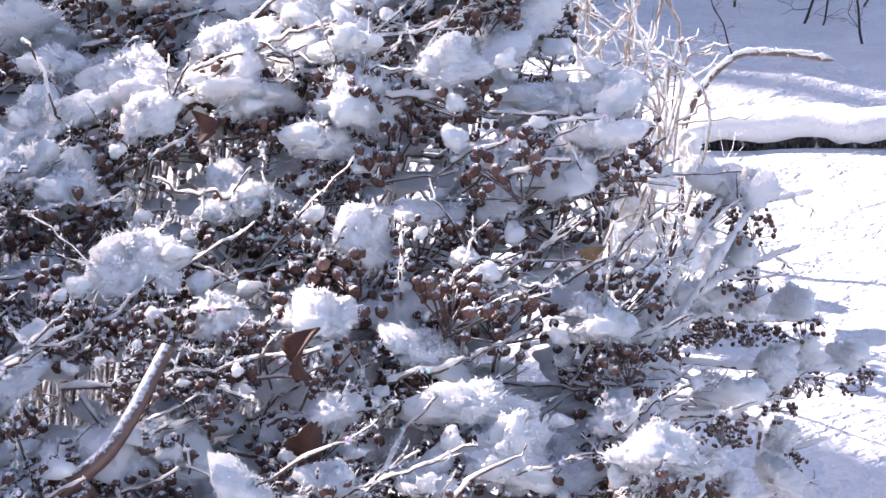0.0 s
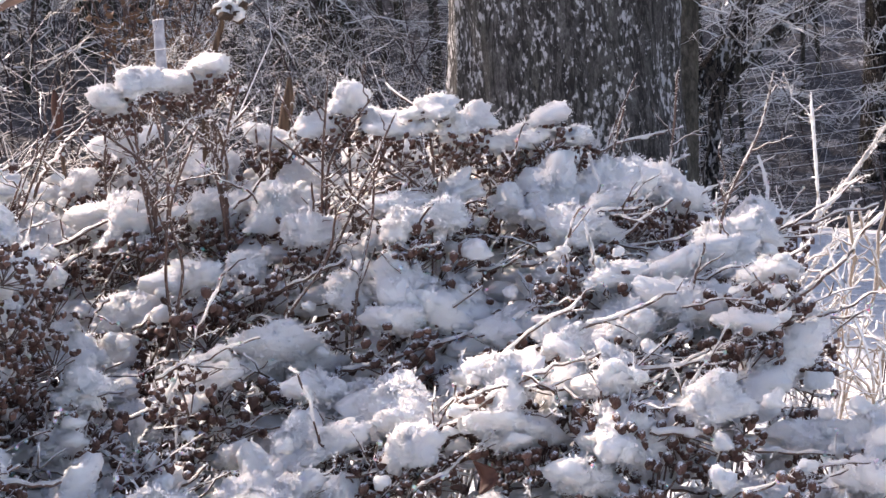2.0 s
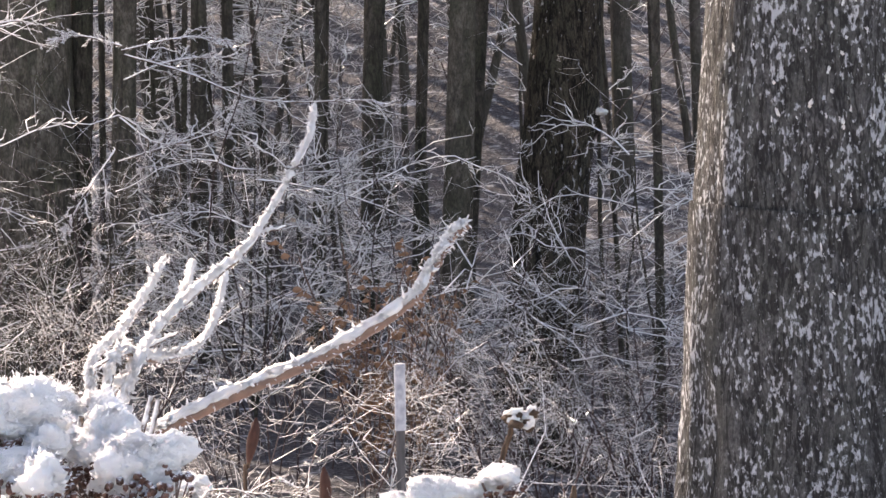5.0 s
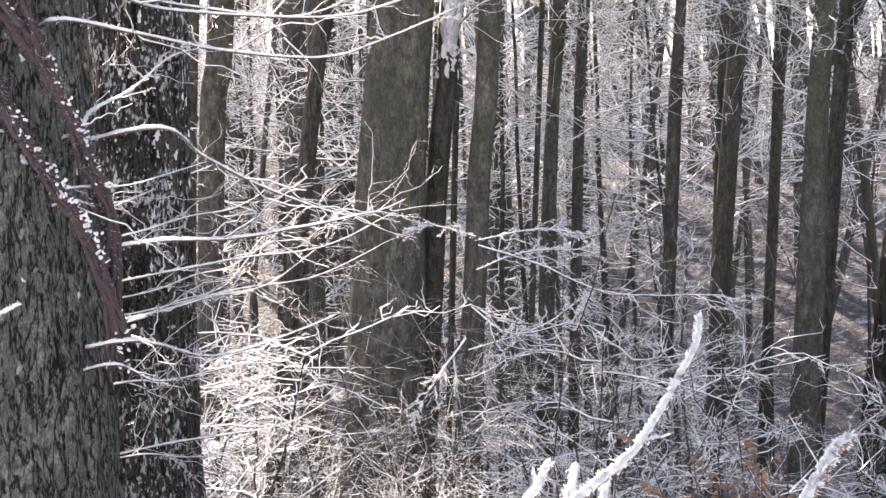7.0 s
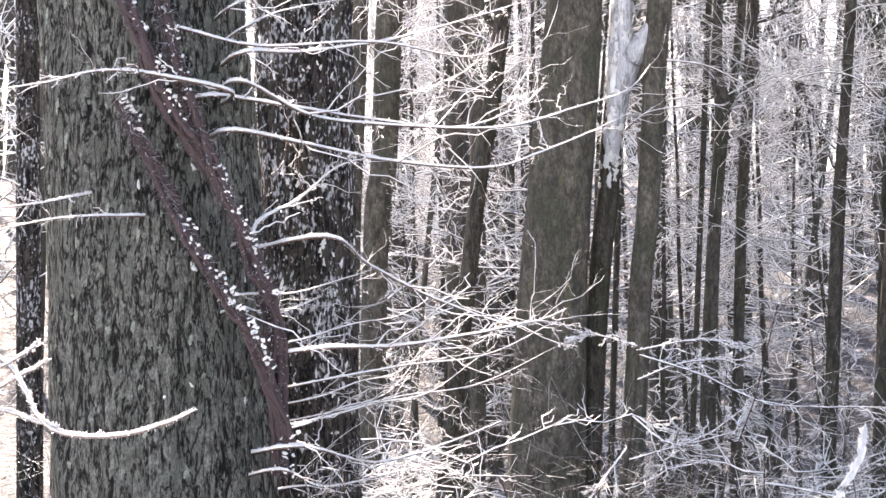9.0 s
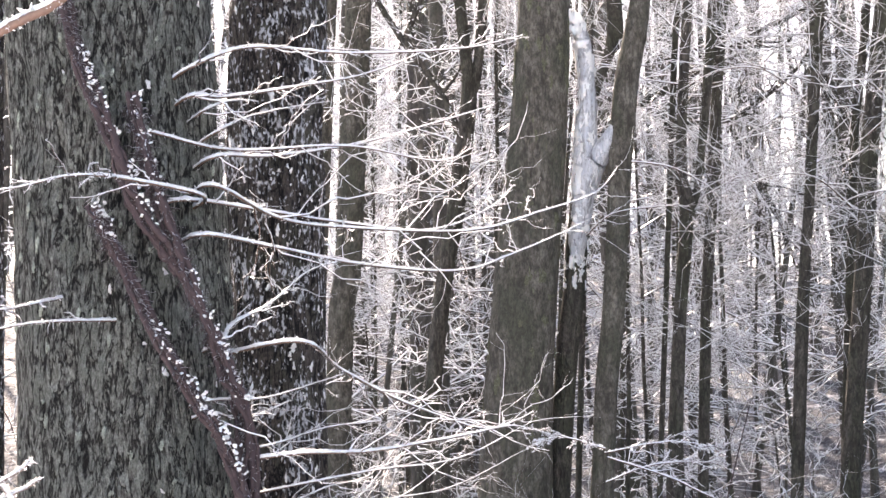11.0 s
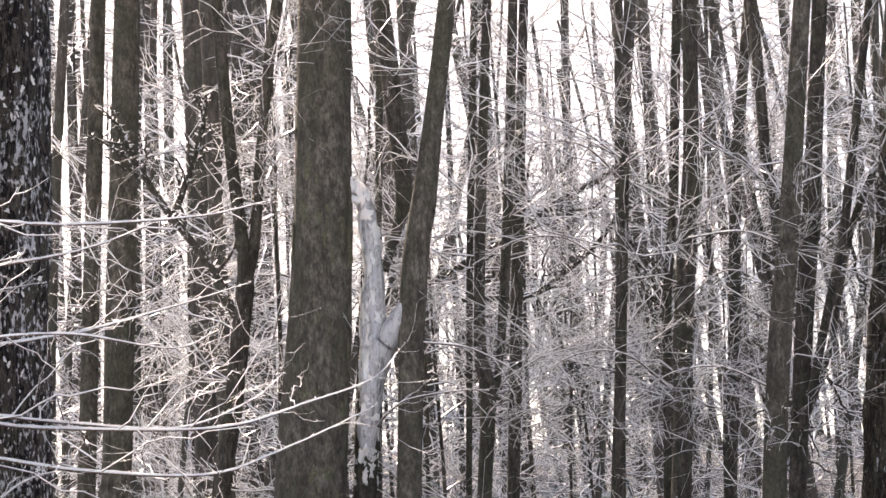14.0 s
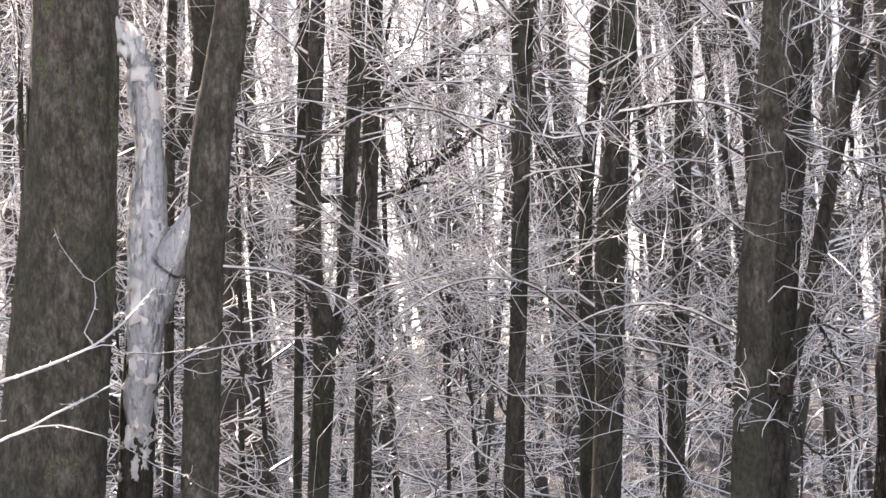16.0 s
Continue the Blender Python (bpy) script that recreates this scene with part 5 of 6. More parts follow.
def berry_shrub(v0, v1, label, step):
    t = thing("berry_shrub", label, "shrub", "snowy berry shrubs", at=(0.25, 1.5, float(ground_height([0.25], [1.5])[0])))
    back = Matrix.Translation(-t.location)
    stems, rad, tops = [], [], []
    v = v0
    while v < v1:
        x = -0.34
        while x < 0.60 + 0.16 * v:
            px, pv = x + rng.uniform(-0.6, 0.6) * step, v + rng.uniform(-0.6, 0.6) * step / 0.9
            c = shrub_top(px, pv) + (0, 0, rng.normal(-0.008, 0.02))
            s = rng.uniform(0.018, 0.030)
            tilt = (rng.normal(16, 14), rng.normal(0, 16), rng.uniform(0, 360))
            if rng.random() < 0.95:
                part("berry_head", HEADS[rng.integers(12)], t, at=back @ pose(*(c - (0, 0.006, 0.003)), *tilt) @ Matrix.Scale(s * rng.uniform(1.0, 1.3), 4))
            if rng.random() < (0.35 if pv < 0.3 and px < 0.46 else 0.88):
                w = s * rng.uniform(0.8, 1.3)
                q = c + np.array([rng.normal(0, 0.005), rng.normal(0.005, 0.004), w * rng.uniform(0.2, 0.45)])
                part("snow_cap", CAPS[rng.integers(12)], t, at=back @ pose(*q, rng.normal(0, 16), rng.normal(0, 16), rng.uniform(0, 360)) @ Matrix.Diagonal((w, w, w * rng.uniform(0.65, 0.95), 1)))
            for k in range(2):
                q = c + rng.normal(0, 0.75, 3) * s * (1, 1, 0.6) + (0, 0, 0.2 * s)
                part("snow_crumb", CRUMBS[rng.integers(8)], t, at=back @ pose(*q, 0, 0, rng.uniform(0, 360)) @ Matrix.Scale(s * rng.uniform(0.2, 0.42), 4))
            tops.append(c)
            root = np.array([0.25 + (px - 0.25) * 0.45, c[1] + 0.12 + 0.2 * rng.random(), 0.25 + 0.2 * rng.random()])
            mid = root * 0.35 + c * 0.65 + rng.normal(0, 0.02, 3) - (0, 0, 0.03)
            stems.append(curve([root, mid, c - (0, 0, 0.012)], 12, 0.001))
            rad.append(np.linspace(0.0028, 0.0011, 12))
            x += step * rng.uniform(0.85, 1.15)
        v += step / 0.95
    # hoarfrost bristling on the heads and twigs
    m = len(tops) * 110
    out = rng.normal(0, 1, (m, 3)) + (0, -0.2, 0.35)
    out /= np.linalg.norm(out, axis=1, keepdims=True)
    at = np.repeat(np.array(tops), 110, 0) + out * rng.uniform(0.008, 0.026, (m, 1)) * (1, 1, 0.8) - np.array(t.location)
    part("hoarfrost", mesh_of("hoarfrost", *needles_at(at, out, rng.uniform(0.0015, 0.0042, m), rng.uniform(0.0005, 0.0014, m), rng), [FROST]), t, "loose white crystals of hoarfrost", kind="stuff")
    P, R = np.array(stems) - np.array(t.location), np.array(rad)
    P1, R1 = shoots(P, R, 4, (0.08, 0.2), (30, 80), k=6, first=0.6, thin=0.8, jag=0.25)
    P2, R2 = shoots(P1, R1, 1, (0.2, 0.5), k=4, thin=0.8, jag=0.2)
    part("stem_framework", mesh_of("stem_framework", *tubes(P, R, 6), [TWIG]), t, "brown stems cased in ice", kind="stuff")
    part("side_growth", mesh_of("side_growth", *join([tubes(P1, R1 * 1.5, 4), tubes(P2, R2 * 1.5, 3)]), [TWIG]), t, "ice-coated side twigs", kind="stuff")
    # last year's shoots that lie across the heads, iced along the top
    tops = np.repeat(np.array(tops), 2, 0) + rng.normal(0, 0.012, (2 * len(tops), 3)) - np.array(t.location)
    n = len(tops)
    d = np.stack([rng.normal(0.55, 0.5, n), rng.normal(-0.25, 0.45, n), rng.normal(0.3, 0.25, n)], 1)
    d /= np.linalg.norm(d, axis=1, keepdims=True)
    s = np.linspace(-0.6, 1, 18)
    L = rng.uniform(0.03, 0.085, n)[:, None, None]
    S = tops[:, None] + L * s[:, None] * d[:, None] + np.cumsum(rng.normal(0, 0.0012, (n, 18, 3)), 1) - (0, 0, 0.008)
    SR = rng.uniform(0.0008, 0.0015, n)[:, None] * np.linspace(1.2, 0.6, 18)
    S1, SR1 = shoots(S, SR, 2, (0.15, 0.4), (20, 50), k=6, thin=0.75, jag=0.15)
    part("shoot_growth", mesh_of("shoot_growth", *join([tubes(S, SR, 4), tubes(S1, SR1, 4)]), [STEM]), t, "thin dark shoots", kind="stuff")
    ice = []
    for A, AR in ((S, SR), (S1, SR1)):
        lump = 1.6 + 0.6 * ripple(A.reshape(-1, 3), 200, 8).reshape(AR.shape) + rng.normal(0, 0.35, AR.shape)
        ice.append(tubes(A + np.array([0, 0, 1.0]) * (AR * 0.8)[..., None], AR * (lump - 0.45), 4))
    frost = [needles(A, AR * 1.2, 40 if len(A[0]) > 10 else 16, 0.0036) for A, AR in ((S, SR), (S1, SR1), (P1, R1 * 1.5))]
    part("rime", mesh_of("rime", *join(frost), [FROST]), t, "bristling white rime on the shoots", kind="stuff")
    # frozen drops along the shoots
    m = 2600
    i, j = rng.integers(0, n, m), rng.integers(1, 18, m)
    bv, bq = ball(6, 5)
    at = S[i, j] + rng.normal(0, 0.0012, (m, 3))
    size = rng.uniform(0.0007, 0.0019, (m, 1, 1))
    part("ice_glaze", mesh_of("ice_glaze", (at[:, None] + bv * size).reshape(-1, 3), (np.arange(m)[:, None, None] * len(bv) + bq).reshape(-1, 4), [ICE]), t, "frozen drops glinting on the shoots", kind="stuff")
    part("ice_crust", mesh_of("ice_crust", *join(ice), [THIN_SNOW]), t, "ridges of ice and snow along the shoots", kind="stuff")
    return t


berry_shrub(0.0, 0.40, "shrub thick with dry brown berries under caps of fresh snow", 0.041)
berry_shrub(0.42, 1.0, "back of the berry shrub, heads capped with fresh snow", 0.046)

# deep pillows of snow on its tall end, in the sun
mound = thing("berry_shrub", "tall end of the berry shrub bowed under deep sunlit snow", "shrub", "snowy berry shrubs", at=(0.0, 1.45, 0.0))
for k in range(46):
    c = np.array([rng.uniform(-0.14, 0.085), rng.uniform(1.32, 1.5), 0.0])
    c[2] = 1.298 - 0.25 * max(0.0, c[0] + 0.02) + rng.normal(0, 0.006)
    w = rng.uniform(0.016, 0.030)
    part("snow_cap", CAPS[rng.integers(12)], mound, at=pose(c[0], c[1] - 1.45, c[2], rng.normal(0, 15), rng.normal(0, 15), rng.uniform(0, 360)) @ Matrix.Scale(w, 4))
    part("berry_head", HEADS[rng.integers(12)], mound, at=pose(c[0], c[1] - 1.465, c[2] - 0.012, rng.normal(16, 14), rng.normal(0, 16), rng.uniform(0, 360)) @ Matrix.Scale(0.021, 4))
for k in range(110):
    c = np.array([rng.uniform(-0.16, 0.17), rng.uniform(1.33, 1.52), 0.0])
    top = 1.285 - 0.25 * max(0.0, c[0] + 0.02) - 0.9 * max(0.0, c[0] - 0.08)
    c[2] = top - rng.uniform(0.02, 0.24)
    part("snow_cap", CAPS[rng.integers(12)], mound, at=pose(c[0], c[1] - 1.45, c[2], rng.normal(0, 15), rng.normal(0, 15), rng.uniform(0, 360)) @ Matrix.Scale(rng.uniform(0.014, 0.026), 4))
    part("berry_head", HEADS[rng.integers(12)], mound, at=pose(c[0] + 0.012, c[1] - 1.475, c[2] - 0.012, rng.normal(20, 14), rng.normal(0, 16), rng.uniform(0, 360)) @ Matrix.Scale(0.021, 4))
MP = np.stack([curve([(rng.uniform(-0.1, 0.06), 0.1, 0.0), (rng.uniform(-0.12, 0.08), 0.05, 0.8), (rng.uniform(-0.14, 0.085), rng.uniform(-0.12, 0.05), 1.29)], 14, 0.003) for k in range(24)])
part("stem_framework", mesh_of("stem_framework", *tubes(MP, np.full((24, 14), 0.002), 6), [TWIG]), mound, "brown stems cased in ice")


# snow lodged inside the shrub
def lodged_snow():
    lumps = []
    for me in LODGED:
        v = np.empty(len(me.vertices) * 3)
        me.vertices.foreach_get("co", v)
        q = np.empty(len(me.loops), int)
        me.loops.foreach_get("vertex_index", q)
        lumps.append((v.reshape(-1, 3), q.reshape(-1, 4)))
    pieces = []
    for i in range(1500):
        x, v = rng.uniform(-0.32, 0.62), rng.uniform(0.0, 1.0)
        c = shrub_top(x, v) - (0, -0.02, rng.uniform(0.02, 0.06))
        w, q = lumps[rng.integers(4)]
        a = rng.uniform(0, 6.28)
        turn = np.array([[math.cos(a), -math.sin(a), 0], [math.sin(a), math.cos(a), 0], [0, 0, 1]])
        pieces.append(((w * rng.uniform(0.012, 0.026) * (1.25, 1, 0.75)) @ turn.T + c, q))
    tagged(new("lodged_snow", mesh_of("lodged_snow", *join(pieces), [SNOW])), "snow lodged among the inner twigs of the shrub", "snow", kind="stuff")


lodged_snow()


def shrub_twig(path, heads, label="icy twig of the shrub with berry heads", radius=0.0017):
    """A low side twig of the shrub with berry heads and snow along it."""
    t = rimed_branch("shrub_twig", path, radius, label, "twig", "low side twigs of the shrub", n=5, reach=(0.1, 0.25), snow=1.5, taper=0.7, sub=2, mat=STEM)
    line = curve(path, 20)
    for h in heads:
        p = line[int(h * 19)]
        s = rng.uniform(0.012, 0.018)
        part("berry_head", HEADS[rng.integers(9)], t, at=pose(*(p - (0, 0, 0.006)), rng.normal(0, 20), rng.normal(0, 20), rng.uniform(0, 360)) @ Matrix.Scale(s, 4))
        part("snow_cap", CAPS[rng.integers(9)], t, at=pose(*(p + (0, 0.003, 0.008)), 0, 0, rng.uniform(0, 360)) @ Matrix.Scale(s * 1.15, 4))


shrub_twig([(0.50, 1.10, 0.86), (0.553, 1.12, 0.857), (0.612, 1.146, 0.839), (0.668, 1.172, 0.832), (0.729, 1.198, 0.807), (0.786, 1.224, 0.784), (0.83, 1.25, 0.77)], (0.35, 0.75, 1.0))
shrub_twig([(0.50, 1.10, 0.85), (0.573, 1.12, 0.853), (0.637, 1.146, 0.830), (0.678, 1.172, 0.798), (0.732, 1.198, 0.771), (0.748, 1.224, 0.736), (0.811, 1.25, 0.724)], (0.6, 0.9))
shrub_twig([(0.48, 1.10, 0.78), (0.525, 1.12, 0.803), (0.581, 1.185, 0.801), (0.636, 1.25, 0.771)], (0.5, 1.0))
shrub_twig([(0.55, 1.10, 0.85), (0.617, 1.12, 0.867), (0.674, 1.185, 0.852), (0.739, 1.25, 0.824)], (0.5, 0.8, 1.0))
shrub_twig([(0.50, 1.10, 0.78), (0.563, 1.12, 0.794), (0.616, 1.163, 0.787), (0.669, 1.207, 0.775), (0.725, 1.25, 0.763)], (0.4, 0.7))
shrub_twig([(0.60, 1.10, 0.87), (0.665, 1.12, 0.898), (0.725, 1.185, 0.882), (0.794, 1.25, 0.861)], (0.6,))
shrub_twig([(0.62, 1.10, 0.89), (0.667, 1.12, 0.940), (0.751, 1.25, 0.919)], (0.7,))
shrub_twig([(0.63, 1.10, 0.88), (0.688, 1.12, 0.933), (0.734, 1.185, 0.920), (0.803, 1.25, 0.899)], (0.5,))

shrub_twig([(0.50, 1.05, 0.76), (0.58, 1.12, 0.775), (0.64, 1.15, 0.77), (0.70, 1.18, 0.742)], (0.45, 0.7, 0.9))
shrub_twig([(0.52, 1.05, 0.73), (0.60, 1.12, 0.755), (0.67, 1.15, 0.74), (0.75, 1.2, 0.715)], (0.4, 0.6, 0.8, 1.0))
shrub_twig([(0.54, 1.05, 0.80), (0.62, 1.13, 0.815), (0.70, 1.16, 0.80), (0.78, 1.22, 0.79)], (0.45, 0.65, 0.85, 1.0))
shrub_twig([(0.56, 1.08, 0.83), (0.66, 1.15, 0.865), (0.73, 1.2, 0.84), (0.80, 1.25, 0.81)], (0.5, 0.7, 0.9))
shrub_twig([(0.48, 1.02, 0.72), (0.55, 1.08, 0.745), (0.62, 1.12, 0.73), (0.68, 1.15, 0.715)], (0.3, 0.5, 0.75, 1.0))

big = thing("bare_shrub", "thick dark reddish-brown stem in the shrub", "shrub")
part("stem", mesh_of("stem", *tubes(curve([(0.16, 1.08, 0.72), (0.257, 1.03, 0.877), (0.297, 1.02, 0.916), (0.335, 1.05, 0.95)], 20)[None], np.linspace(0.0055, 0.0038, 20)[None], 10), [STEM]), big)


def dead_leaf(at, size, mat, label, turn):
    """A curled dry leaf with a midrib and notched edge."""
    s, w = np.meshgrid(np.linspace(0, 1, 15), np.linspace(-1, 1, 9), indexing="ij")
    half = 0.42 * np.sin(np.pi * s ** 0.8) * (1 + 0.12 * np.sin(s * 40)) + 0.01
    x, y = w * half, s
    z = 0.30 * np.abs(w) ** 1.5 * half * 2 + 0.25 * np.sin(s * 3.2) + 0.03 * np.sin(9 * s + 5 * w)
    v = np.stack([x, y, z], -1).reshape(-1, 3) * size
    i = (np.arange(14)[:, None] * 9 + np.arange(8)).ravel()
    q = np.stack([i, i + 1, i + 10, i + 9], 1)
    ob = new("dead_leaf", mesh_of("dead_leaf", v, q, [mat]))
    sol = ob.modifiers.new("thickness", "SOLIDIFY")
    sol.thickness = 0.0006
    ob.matrix_world = pose(*at, *turn)
    return tagged(ob, label, "leaf", "dry leaves caught in the shrub")


dead_leaf((0.365, 1.06, 1.05), 0.017, LEAF_BROWN, "curled dark brown dead leaf", (100, 20, 120))
dead_leaf((0.40, 1.02, 0.93), 0.03, LEAF_BROWN, "large curled dark brown dead leaf", (80, 10, -95))
dead_leaf((0.40, 1.02, 0.885), 0.024, LEAF_BROWN, "crumpled reddish-brown dead leaf", (70, 30, 170))
dead_leaf((0.597, 1.13, 0.917), 0.018, LEAF_TAN, "small curled tan-orange dead leaf", (60, 10, -80))

# ---- stalks standing behind the shrub ----
WOODY, wn, wl, wb = material("dry_stalk", 0.75, 0.2)
w_t = node(wn, wl, "ShaderNodeTexNoise", [("Vector", coords(wn, wl, (1, 1, 0.1)))], Scale=400.0, Detail=5.0)
wl.new(ramp(wn, wl, w_t.outputs[0], [(0.3, (0.05, 0.032, 0.023)), (0.7, (0.16, 0.105, 0.072))]).outputs[0], wb.inputs["Base Color"])
bump(wn, wl, w_t.outputs[0], wb, 0.6, 0.002)


BRACTS = []
for k in range(4):
    BRACTS.append(cap_mesh(500 + k, (8, 6), 12))
    BRACTS[-1].materials[0] = WOODY


def stalk(path, radius, label, top=""):
    t = thing("dry_stalk", label, "stalk", "dry stalks")
    line = curve(path, 26, 0.0005)
    R = np.linspace(radius, radius * 0.8, 26) * (1 + 0.12 * rng.normal(0, 1, 26).clip(-1.5, 1.5))
    R[-3:] *= (0.9, 0.65, 0.3)
    part("stem", mesh_of("stem", *tubes(line[None], R[None], 9), [WOODY]), t)
    if top == "spike":
        part("seed_head", mesh_of("seed_head", *tubes(line[None, -9:], (radius * np.array([0.9, 1.6, 2.2, 2.5, 2.6, 2.5, 2.2, 1.5, 0.5]))[None], 10), [LEAF_BROWN]), t, "dark brown seed spike")
    if top == "curl":
        for k in range(10):
            a = line[-1] + rng.normal(0, 0.006, 3) + (0.006, 0, 0.004)
            part("withered_bract", BRACTS[k % 4], t, at=pose(*(a - (0, 0.002, 0.003)), 0, 0, 40 * k) @ Matrix.Scale(rng.uniform(0.004, 0.008), 4))
            part("snow_crumb", CRUMBS[k % 8], t, at=pose(*a, 0, 0, 70 * k) @ Matrix.Scale(rng.uniform(0.004, 0.008), 4))
    return t


stalk([(0.30, 1.73, 0.6), (0.331, 1.73, 1.119), (0.339, 1.73, 1.172), (0.348, 1.73, 1.216), (0.356, 1.73, 1.238)], 0.0028, "dry brown stalk with a withered curled head under snow", "curl")
stalk([(0.17, 2.4, 0.5), (0.184, 2.4, 1.051), (0.189, 2.4, 1.112), (0.199, 2.4, 1.163)], 0.0024, "thin stalk with a dark seed spike", "spike")
stalk([(0.25, 2.3, 0.5), (0.261, 2.3, 1.037), (0.260, 2.3, 1.072), (0.262, 2.3, 1.122)], 0.0024, "thin stalk with a dark seed spike", "spike")
stalk([(0.34, 1.75, 0.7), (0.373, 1.75, 1.047), (0.385, 1.75, 1.092), (0.397, 1.75, 1.127), (0.406, 1.75, 1.181)], 0.006, "broken woody brown stalk")
stalk([(0.35, 1.6, 0.95), (0.416, 1.6, 1.066), (0.434, 1.6, 1.085), (0.459, 1.6, 1.108)], 0.0042, "leaning woody brown stalk")


def forked_head(at, label, size=1.0):
    """An upright forked twig with a snow-capped head of berries."""
    t = thing("forked_twig", label, "twig")
    a = np.array(at)
    P = np.stack([curve([a - (0, 0, 0.15), a, a + (0.0, 0, 0.05 * size), a + np.array(d) * size], 14, 0.0016) for d in ((0.0, 0, 0.125), (-0.055, 0, 0.105), (0.045, 0.01, 0.095), (-0.022, 0, 0.115), (0.022, 0, 0.118))])
    P1, R1 = shoots(P, np.full(P.shape[:2], 0.0012), 3, (0.1, 0.25), k=5, first=0.5)
    part("twig_framework", mesh_of("twig_framework", *join([tubes(P, np.full(P.shape[:2], 0.0012) * np.linspace(1.3, 0.8, 14), 6), tubes(P1, R1, 4)]), [STEM]), t)
    part("rime", mesh_of("rime", *join([needles(P, np.full(P.shape[:2], 0.0013), 110, 0.004), needles(P1, R1 * 1.2, 40, 0.0036)]), [FROST]), t, "bristling white rime", kind="stuff")
    for d in ((0.0, 0, 0.122), (-0.020, 0.004, 0.108), (0.019, 0.003, 0.105))[:3 if size > 0.9 else 2]:
        c = a + np.array(d) * (1, 1, size)
        part("berry_head", HEADS[rng.integers(12)], t, at=pose(*c, rng.normal(15, 10), 0, rng.uniform(0, 360)) @ Matrix.Scale(0.019, 4))
        part("snow_cap", CAPS[rng.integers(12)], t, at=pose(*(c + (0, 0.002, 0.009)), 0, 0, rng.uniform(0, 360)) @ Matrix.Diagonal((0.021, 0.020, rng.uniform(0.012, 0.017), 1)))


forked_head((0.425, 1.62, 1.04), "forked icy twig with one snow-capped berry head")
forked_head((0.478, 1.58, 1.035), "forked icy twig rising out of the shrub", 1.0)
forked_head((0.515, 1.60, 0.995), "leaning icy twig with a broad berry head", 1.2)
forked_head((0.572, 1.60, 1.01), "forked icy twig rising out of the shrub", 1.05)
forked_head((0.275, 1.62, 1.10), "short icy twig with a snow-capped head", 0.75)
forked_head((0.33, 1.64, 1.10), "short icy twig with a snow-capped head", 0.8)
for k in range(26):
    p = np.array([rng.uniform(0.12, 0.66), rng.uniform(1.45, 1.8), 1.02])
    q = p + (rng.normal(0.035, 0.03), rng.normal(0, 0.02), rng.uniform(0.10, 0.19))
    rimed_branch("icy_shoot", [p, 0.65 * p + 0.35 * q + rng.normal(0, 0.006, 3), 0.3 * p + 0.7 * q + rng.normal(0, 0.008, 3), q], 0.0013, "thin shoot of the shrub cased in ice", "twig", "icy shoots of the shrub", n=4, reach=(0.15, 0.4), snow=0.75, taper=0.6, sub=1, crystals=160, mat=STEM)

undergrowth(36, (-0.25, 0.62), (1.95, 2.7), (0.9, 1.28), TWIG, "frosted dry stems standing behind the shrub", 0.0022, 0.12)

# ---- the snowy clearing ----
log = thing("fallen_log", "fallen dark log under a thick roll of snow", "log")
lp = curve([(1.75, 4.7, -0.07), (2.0, 4.45, -0.06), (2.3, 4.18, -0.035), (2.5, 4.0, -0.008), (2.7, 3.87, 0.0), (3.2, 3.6, 0.0)], 50)
part("wood", mesh_of("wood", *tubes(lp[None], np.full((1, 50), 0.036), 16), [DARK_BARK]), log)
lv, lq = tubes((lp + (0, -0.006, 0.034))[None], (0.042 * (1 + 0.25 * ripple(lp, 5, 4)))[None], 20)
part("snow", mesh_of("snow", lv * (1, 1, 1) + 0.012 * ripple(lv, 12, 2)[:, None], lq, [SNOW_GROUND]), log, "roll of snow")

rimed_branch("dry_stalk", [(1.80, 3.72, -0.05), (1.80, 3.72, 0.10), (1.815, 3.73, 0.18), (1.85, 3.73, 0.245), (1.925, 3.74, 0.30), (2.03, 3.75, 0.292), (2.15, 3.75, 0.262)], 0.0075,
             "brown stalk arched over, with snow and drops along it", "stalk", n=1, reach=(0.04, 0.06), snow=0.9, taper=0.7, mat=STEM)

WEED = [[(1.366, 3.1, 0.437), (1.364, 3.1, 0.571), (1.392, 3.1, 0.672), (1.417, 3.1, 0.712), (1.416, 3.1, 0.90)],
        [(1.364, 3.1, 0.571), (1.414, 3.1, 0.643), (1.50, 3.1, 0.702)], [(1.373, 3.1, 0.649), (1.350, 3.1, 0.643), (1.337, 3.1, 0.575)],
        [(1.407, 3.1, 0.696), (1.485, 3.1, 0.773), (1.543, 3.1, 0.843)], [(1.379, 3.1, 0.516), (1.448, 3.1, 0.577), (1.535, 3.1, 0.653)],
        [(1.385, 3.1, 0.443), (1.46, 3.1, 0.45), (1.513, 3.1, 0.351)]]
eye0 = np.array((0.126, 0.003, 1.389))
for k, b in enumerate(WEED):
    b = [tuple(eye0 + (np.array(p) - eye0) * 1.12) for p in b]
    if k == 0:
        b = [(b[0][0], b[0][1], 0.0)] + b
    rimed_branch("dry_weed", b, 0.005 if k == 0 else 0.004, "straw-coloured weed stem thick with frozen snow", "stalk", "snowy weed stems", n=9, reach=(0.12, 0.3), snow=1.1, taper=0.4, sub=4, mat=STRAW, crystals=399)
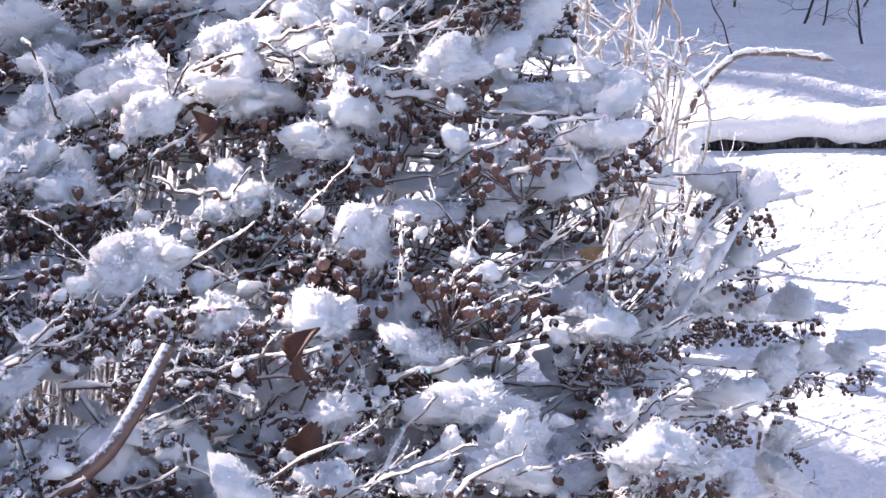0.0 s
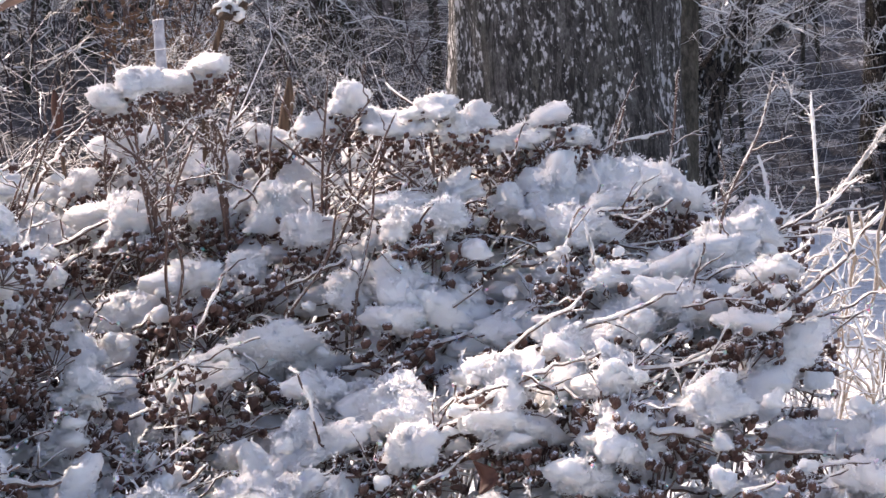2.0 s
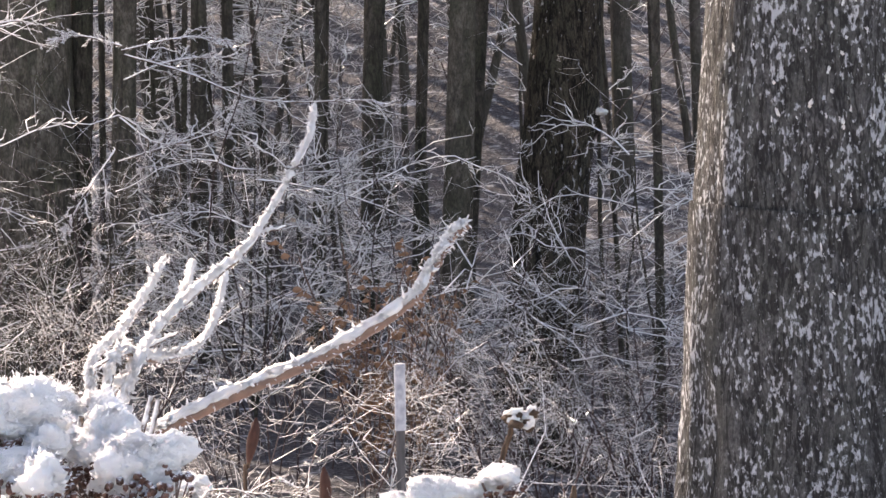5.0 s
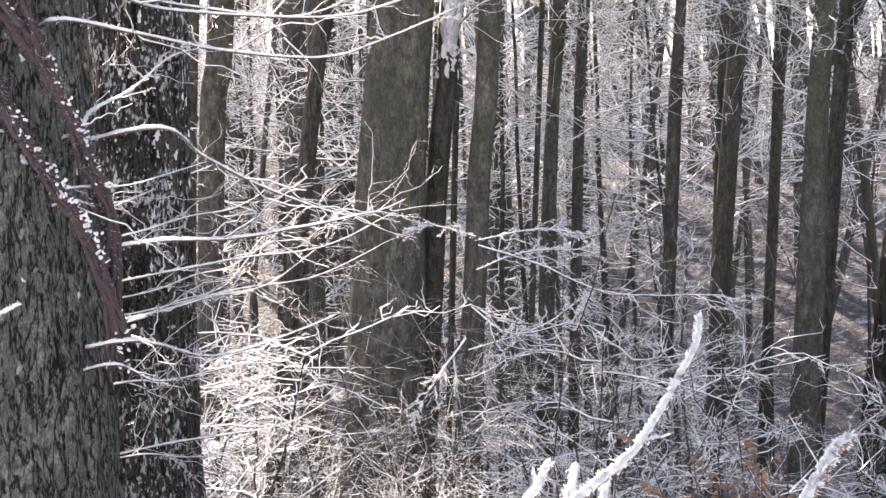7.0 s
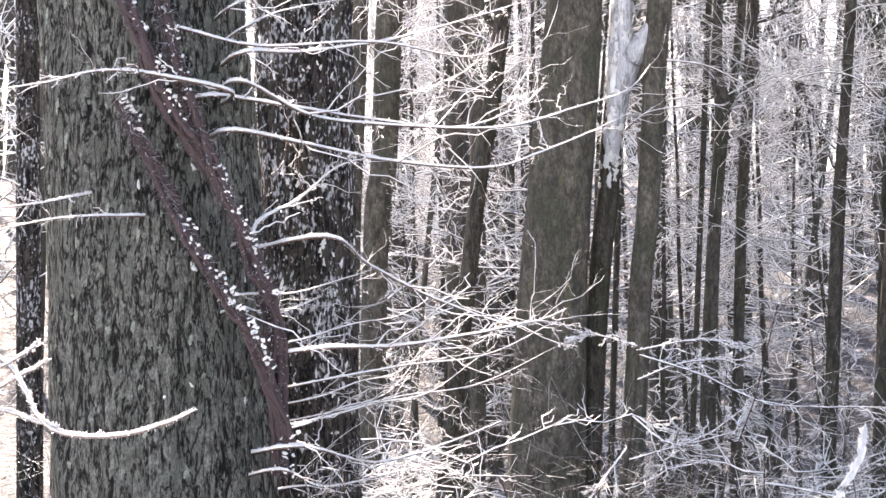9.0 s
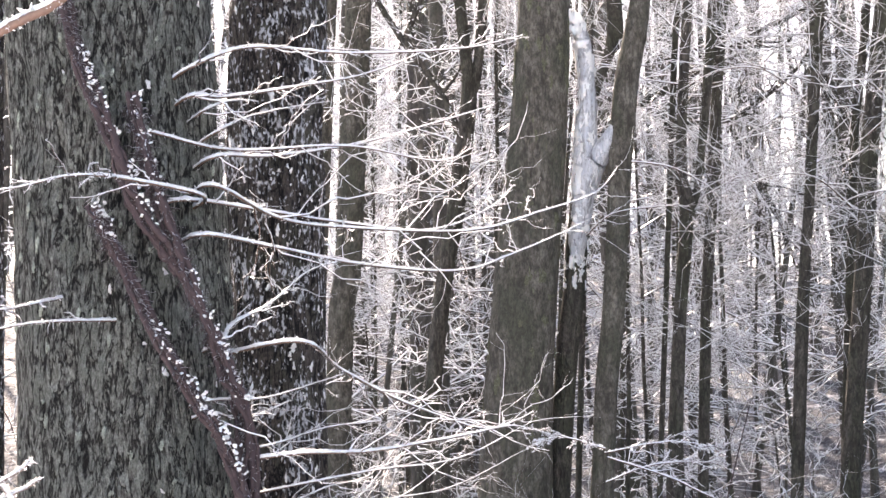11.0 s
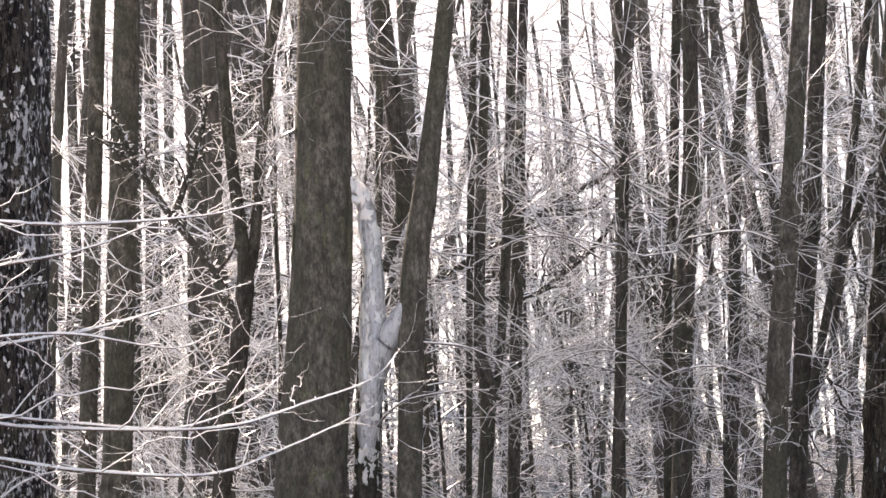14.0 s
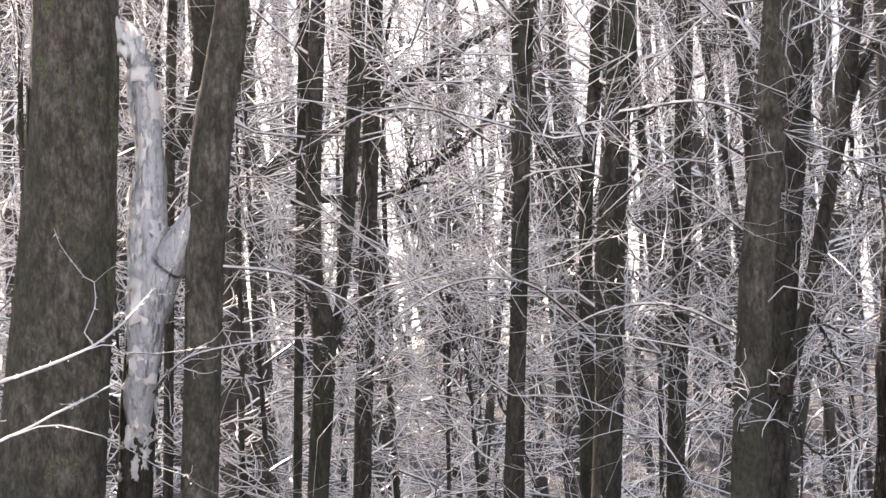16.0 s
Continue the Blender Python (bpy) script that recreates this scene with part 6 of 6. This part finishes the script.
# the thick snow caught in the weeds
clump = thing("weed_clump", "clump of weeds buried in frozen snow", "weeds", at=(1.55, 3.45, 0.0))
for k in range(46):
    h = rng.uniform(0.0, 0.24)
    c = np.array([0.02 + 0.10 * h + rng.normal(0, 0.035 + 0.16 * (0.6 - min(h, 0.6))), rng.normal(0, 0.06), h])
    part("snow_cap", CAPS[rng.integers(12)], clump, at=pose(*c, rng.normal(0, 25), rng.normal(20, 25), rng.uniform(0, 360)) @ Matrix.Diagonal((*(rng.uniform(0.016, 0.042) * (1.1 - 0.8 * h) * np.array((0.8, 0.8, 1.6))), 1)))
CP = np.stack([curve([(rng.normal(0.0, 0.05), rng.normal(0, 0.05), -0.02), (rng.normal(0.04, 0.06), rng.normal(0, 0.05), 0.35), (rng.normal(0.05, 0.08), rng.normal(0, 0.06), rng.uniform(0.40, 0.8))], 14, 0.006) for k in range(13)])
CP1, CR1 = shoots(CP, np.full((13, 14), 0.003), 6, (0.12, 0.3), (25, 55), k=6, thin=0.9, jag=0.4)
part("stem_framework", mesh_of("stem_framework", *join([tubes(CP, np.full((13, 14), 0.0030), 5), tubes(CP1, CR1, 4)]), [STRAW]), clump, "straw-coloured stems cased in ice", kind="stuff")
undergrowth(36, (0.85, 1.75), (3.1, 4.0), (0.12, 0.38), STRAW, "tuft of dry weeds thick with frozen snow", 0.004, 0.5)
undergrowth(14, (2.2, 3.2), (4.8, 6.0), (0.2, 0.45), STEM, "sparse dry weed stems standing in the snow", 0.003, 0.3)

POST, pn, pl, pb = material("weathered_post", 0.7, 0.2)
p_t = node(pn, pl, "ShaderNodeTexNoise", [("Vector", coords(pn, pl, (1, 1, 0.1)))], Scale=90.0, Detail=5.0)
pl.new(ramp(pn, pl, p_t.outputs[0], [(0.3, (0.05, 0.05, 0.055)), (0.7, (0.12, 0.11, 0.11))]).outputs[0], pb.inputs["Base Color"])
PALE, qn, ql, qb = material("white_paint", 0.5, 0.3)
q_t = node(qn, ql, "ShaderNodeTexNoise", [("Vector", coords(qn, ql, (1, 1, 1)))], Scale=60.0, Detail=5.0)
ql.new(ramp(qn, ql, q_t.outputs[0], [(0.3, (0.27, 0.28, 0.32)), (0.7, (0.48, 0.49, 0.53))]).outputs[0], qb.inputs["Base Color"])
stake = thing("marker_stake", "dark metal stake with a white-painted top", "stake")
part("post", mesh_of("post", *tubes(curve([(0.69, 5.2, -0.2), (0.69, 5.2, 0.4), (0.70, 5.2, 0.75)], 8)[None], np.full((1, 8), 0.011), 8), [POST]), stake)
part("painted_top", mesh_of("painted_top", *tubes(curve([(0.70, 5.2, 0.74), (0.702, 5.2, 0.82), (0.704, 5.2, 0.888), (0.704, 5.2, 0.894)], 8)[None], np.array([[0.013] * 7 + [0.006]]), 10), [PALE]), stake)

fence = thing("wire_fence", "slack wire fence white with rime", "fence")
for k in range(14):
    z = -0.72 + 0.062 * k
    P = curve([(2.75, 9.0, z), (3.8, 8.9, z - 0.02), (5.0, 9.0, z), (6.5, 9.1, z - 0.01)], 40, 0.0015)
    part("wire", mesh_of("wire", *tubes(P[None], np.full((1, 40), 0.0019), 5), [TWIG]), fence)
for x in (2.75, 6.5):
    part("fence_post", mesh_of("fence_post", *tubes(curve([(x, 9.05, -1.1), (x, 9.05, -0.6), (x, 9.05, 0.2)], 6)[None], np.full((1, 6), 0.03), 10), [POST]), fence)


# ---- a small beech that has kept its brown leaves ----
def leafy_beech(x, y, h, n):
    t = thing("leafy_sapling", "small beech that has kept its pale brown leaves", "tree")
    base = np.array([x, y, float(ground_height([x], [y])[0]) - 0.05])
    m = 14
    a = rng.uniform(0, 6.28, m)
    tips = base + np.stack([np.cos(a) * 0.35 * rng.uniform(0.3, 1, m), np.sin(a) * 0.3, h * rng.uniform(0.55, 1.0, m)], 1)
    P = np.stack([curve([base, base * 0.5 + q * 0.5 + rng.normal(0, 0.04, 3), q], 12, 0.004) for q in tips])
    P1, R1 = shoots(P, np.full((m, 12), 0.004), 6, (0.15, 0.35), k=6)
    part("twig_framework", mesh_of("twig_framework", *join([tubes(P, np.full((m, 12), 0.003), 5), tubes(P1, R1, 4)]), [STEM]), t)
    s, w = np.meshgrid(np.linspace(0, 1, 6), np.linspace(-1, 1, 3), indexing="ij")
    leaf = np.stack([w * 0.32 * np.sin(np.pi * s ** 0.9), s, 0.25 * np.abs(w) * np.sin(np.pi * s) + 0.1 * np.sin(4 * s)], -1).reshape(-1, 3)
    i = (np.arange(5)[:, None] * 3 + np.arange(2)).ravel()
    lq = np.stack([i, i + 1, i + 4, i + 3], 1)
    pieces = []
    for k in range(n):
        p = P1[rng.integers(len(P1)), rng.integers(1, 6)]
        turn = np.array(Euler(rng.uniform(-1.6, 1.6, 3) + (-1.2, 0, 0)).to_matrix())
        pieces.append(((leaf * rng.uniform(0.022, 0.042)) @ turn.T + p, lq))
    part("foliage", mesh_of("foliage", *join(pieces), [LEAF_BEECH]), t, "dry pale brown leaves")


leafy_beech(1.02, 8.6, 1.0, 420)
leafy_beech(1.28, 8.9, 0.85, 300)
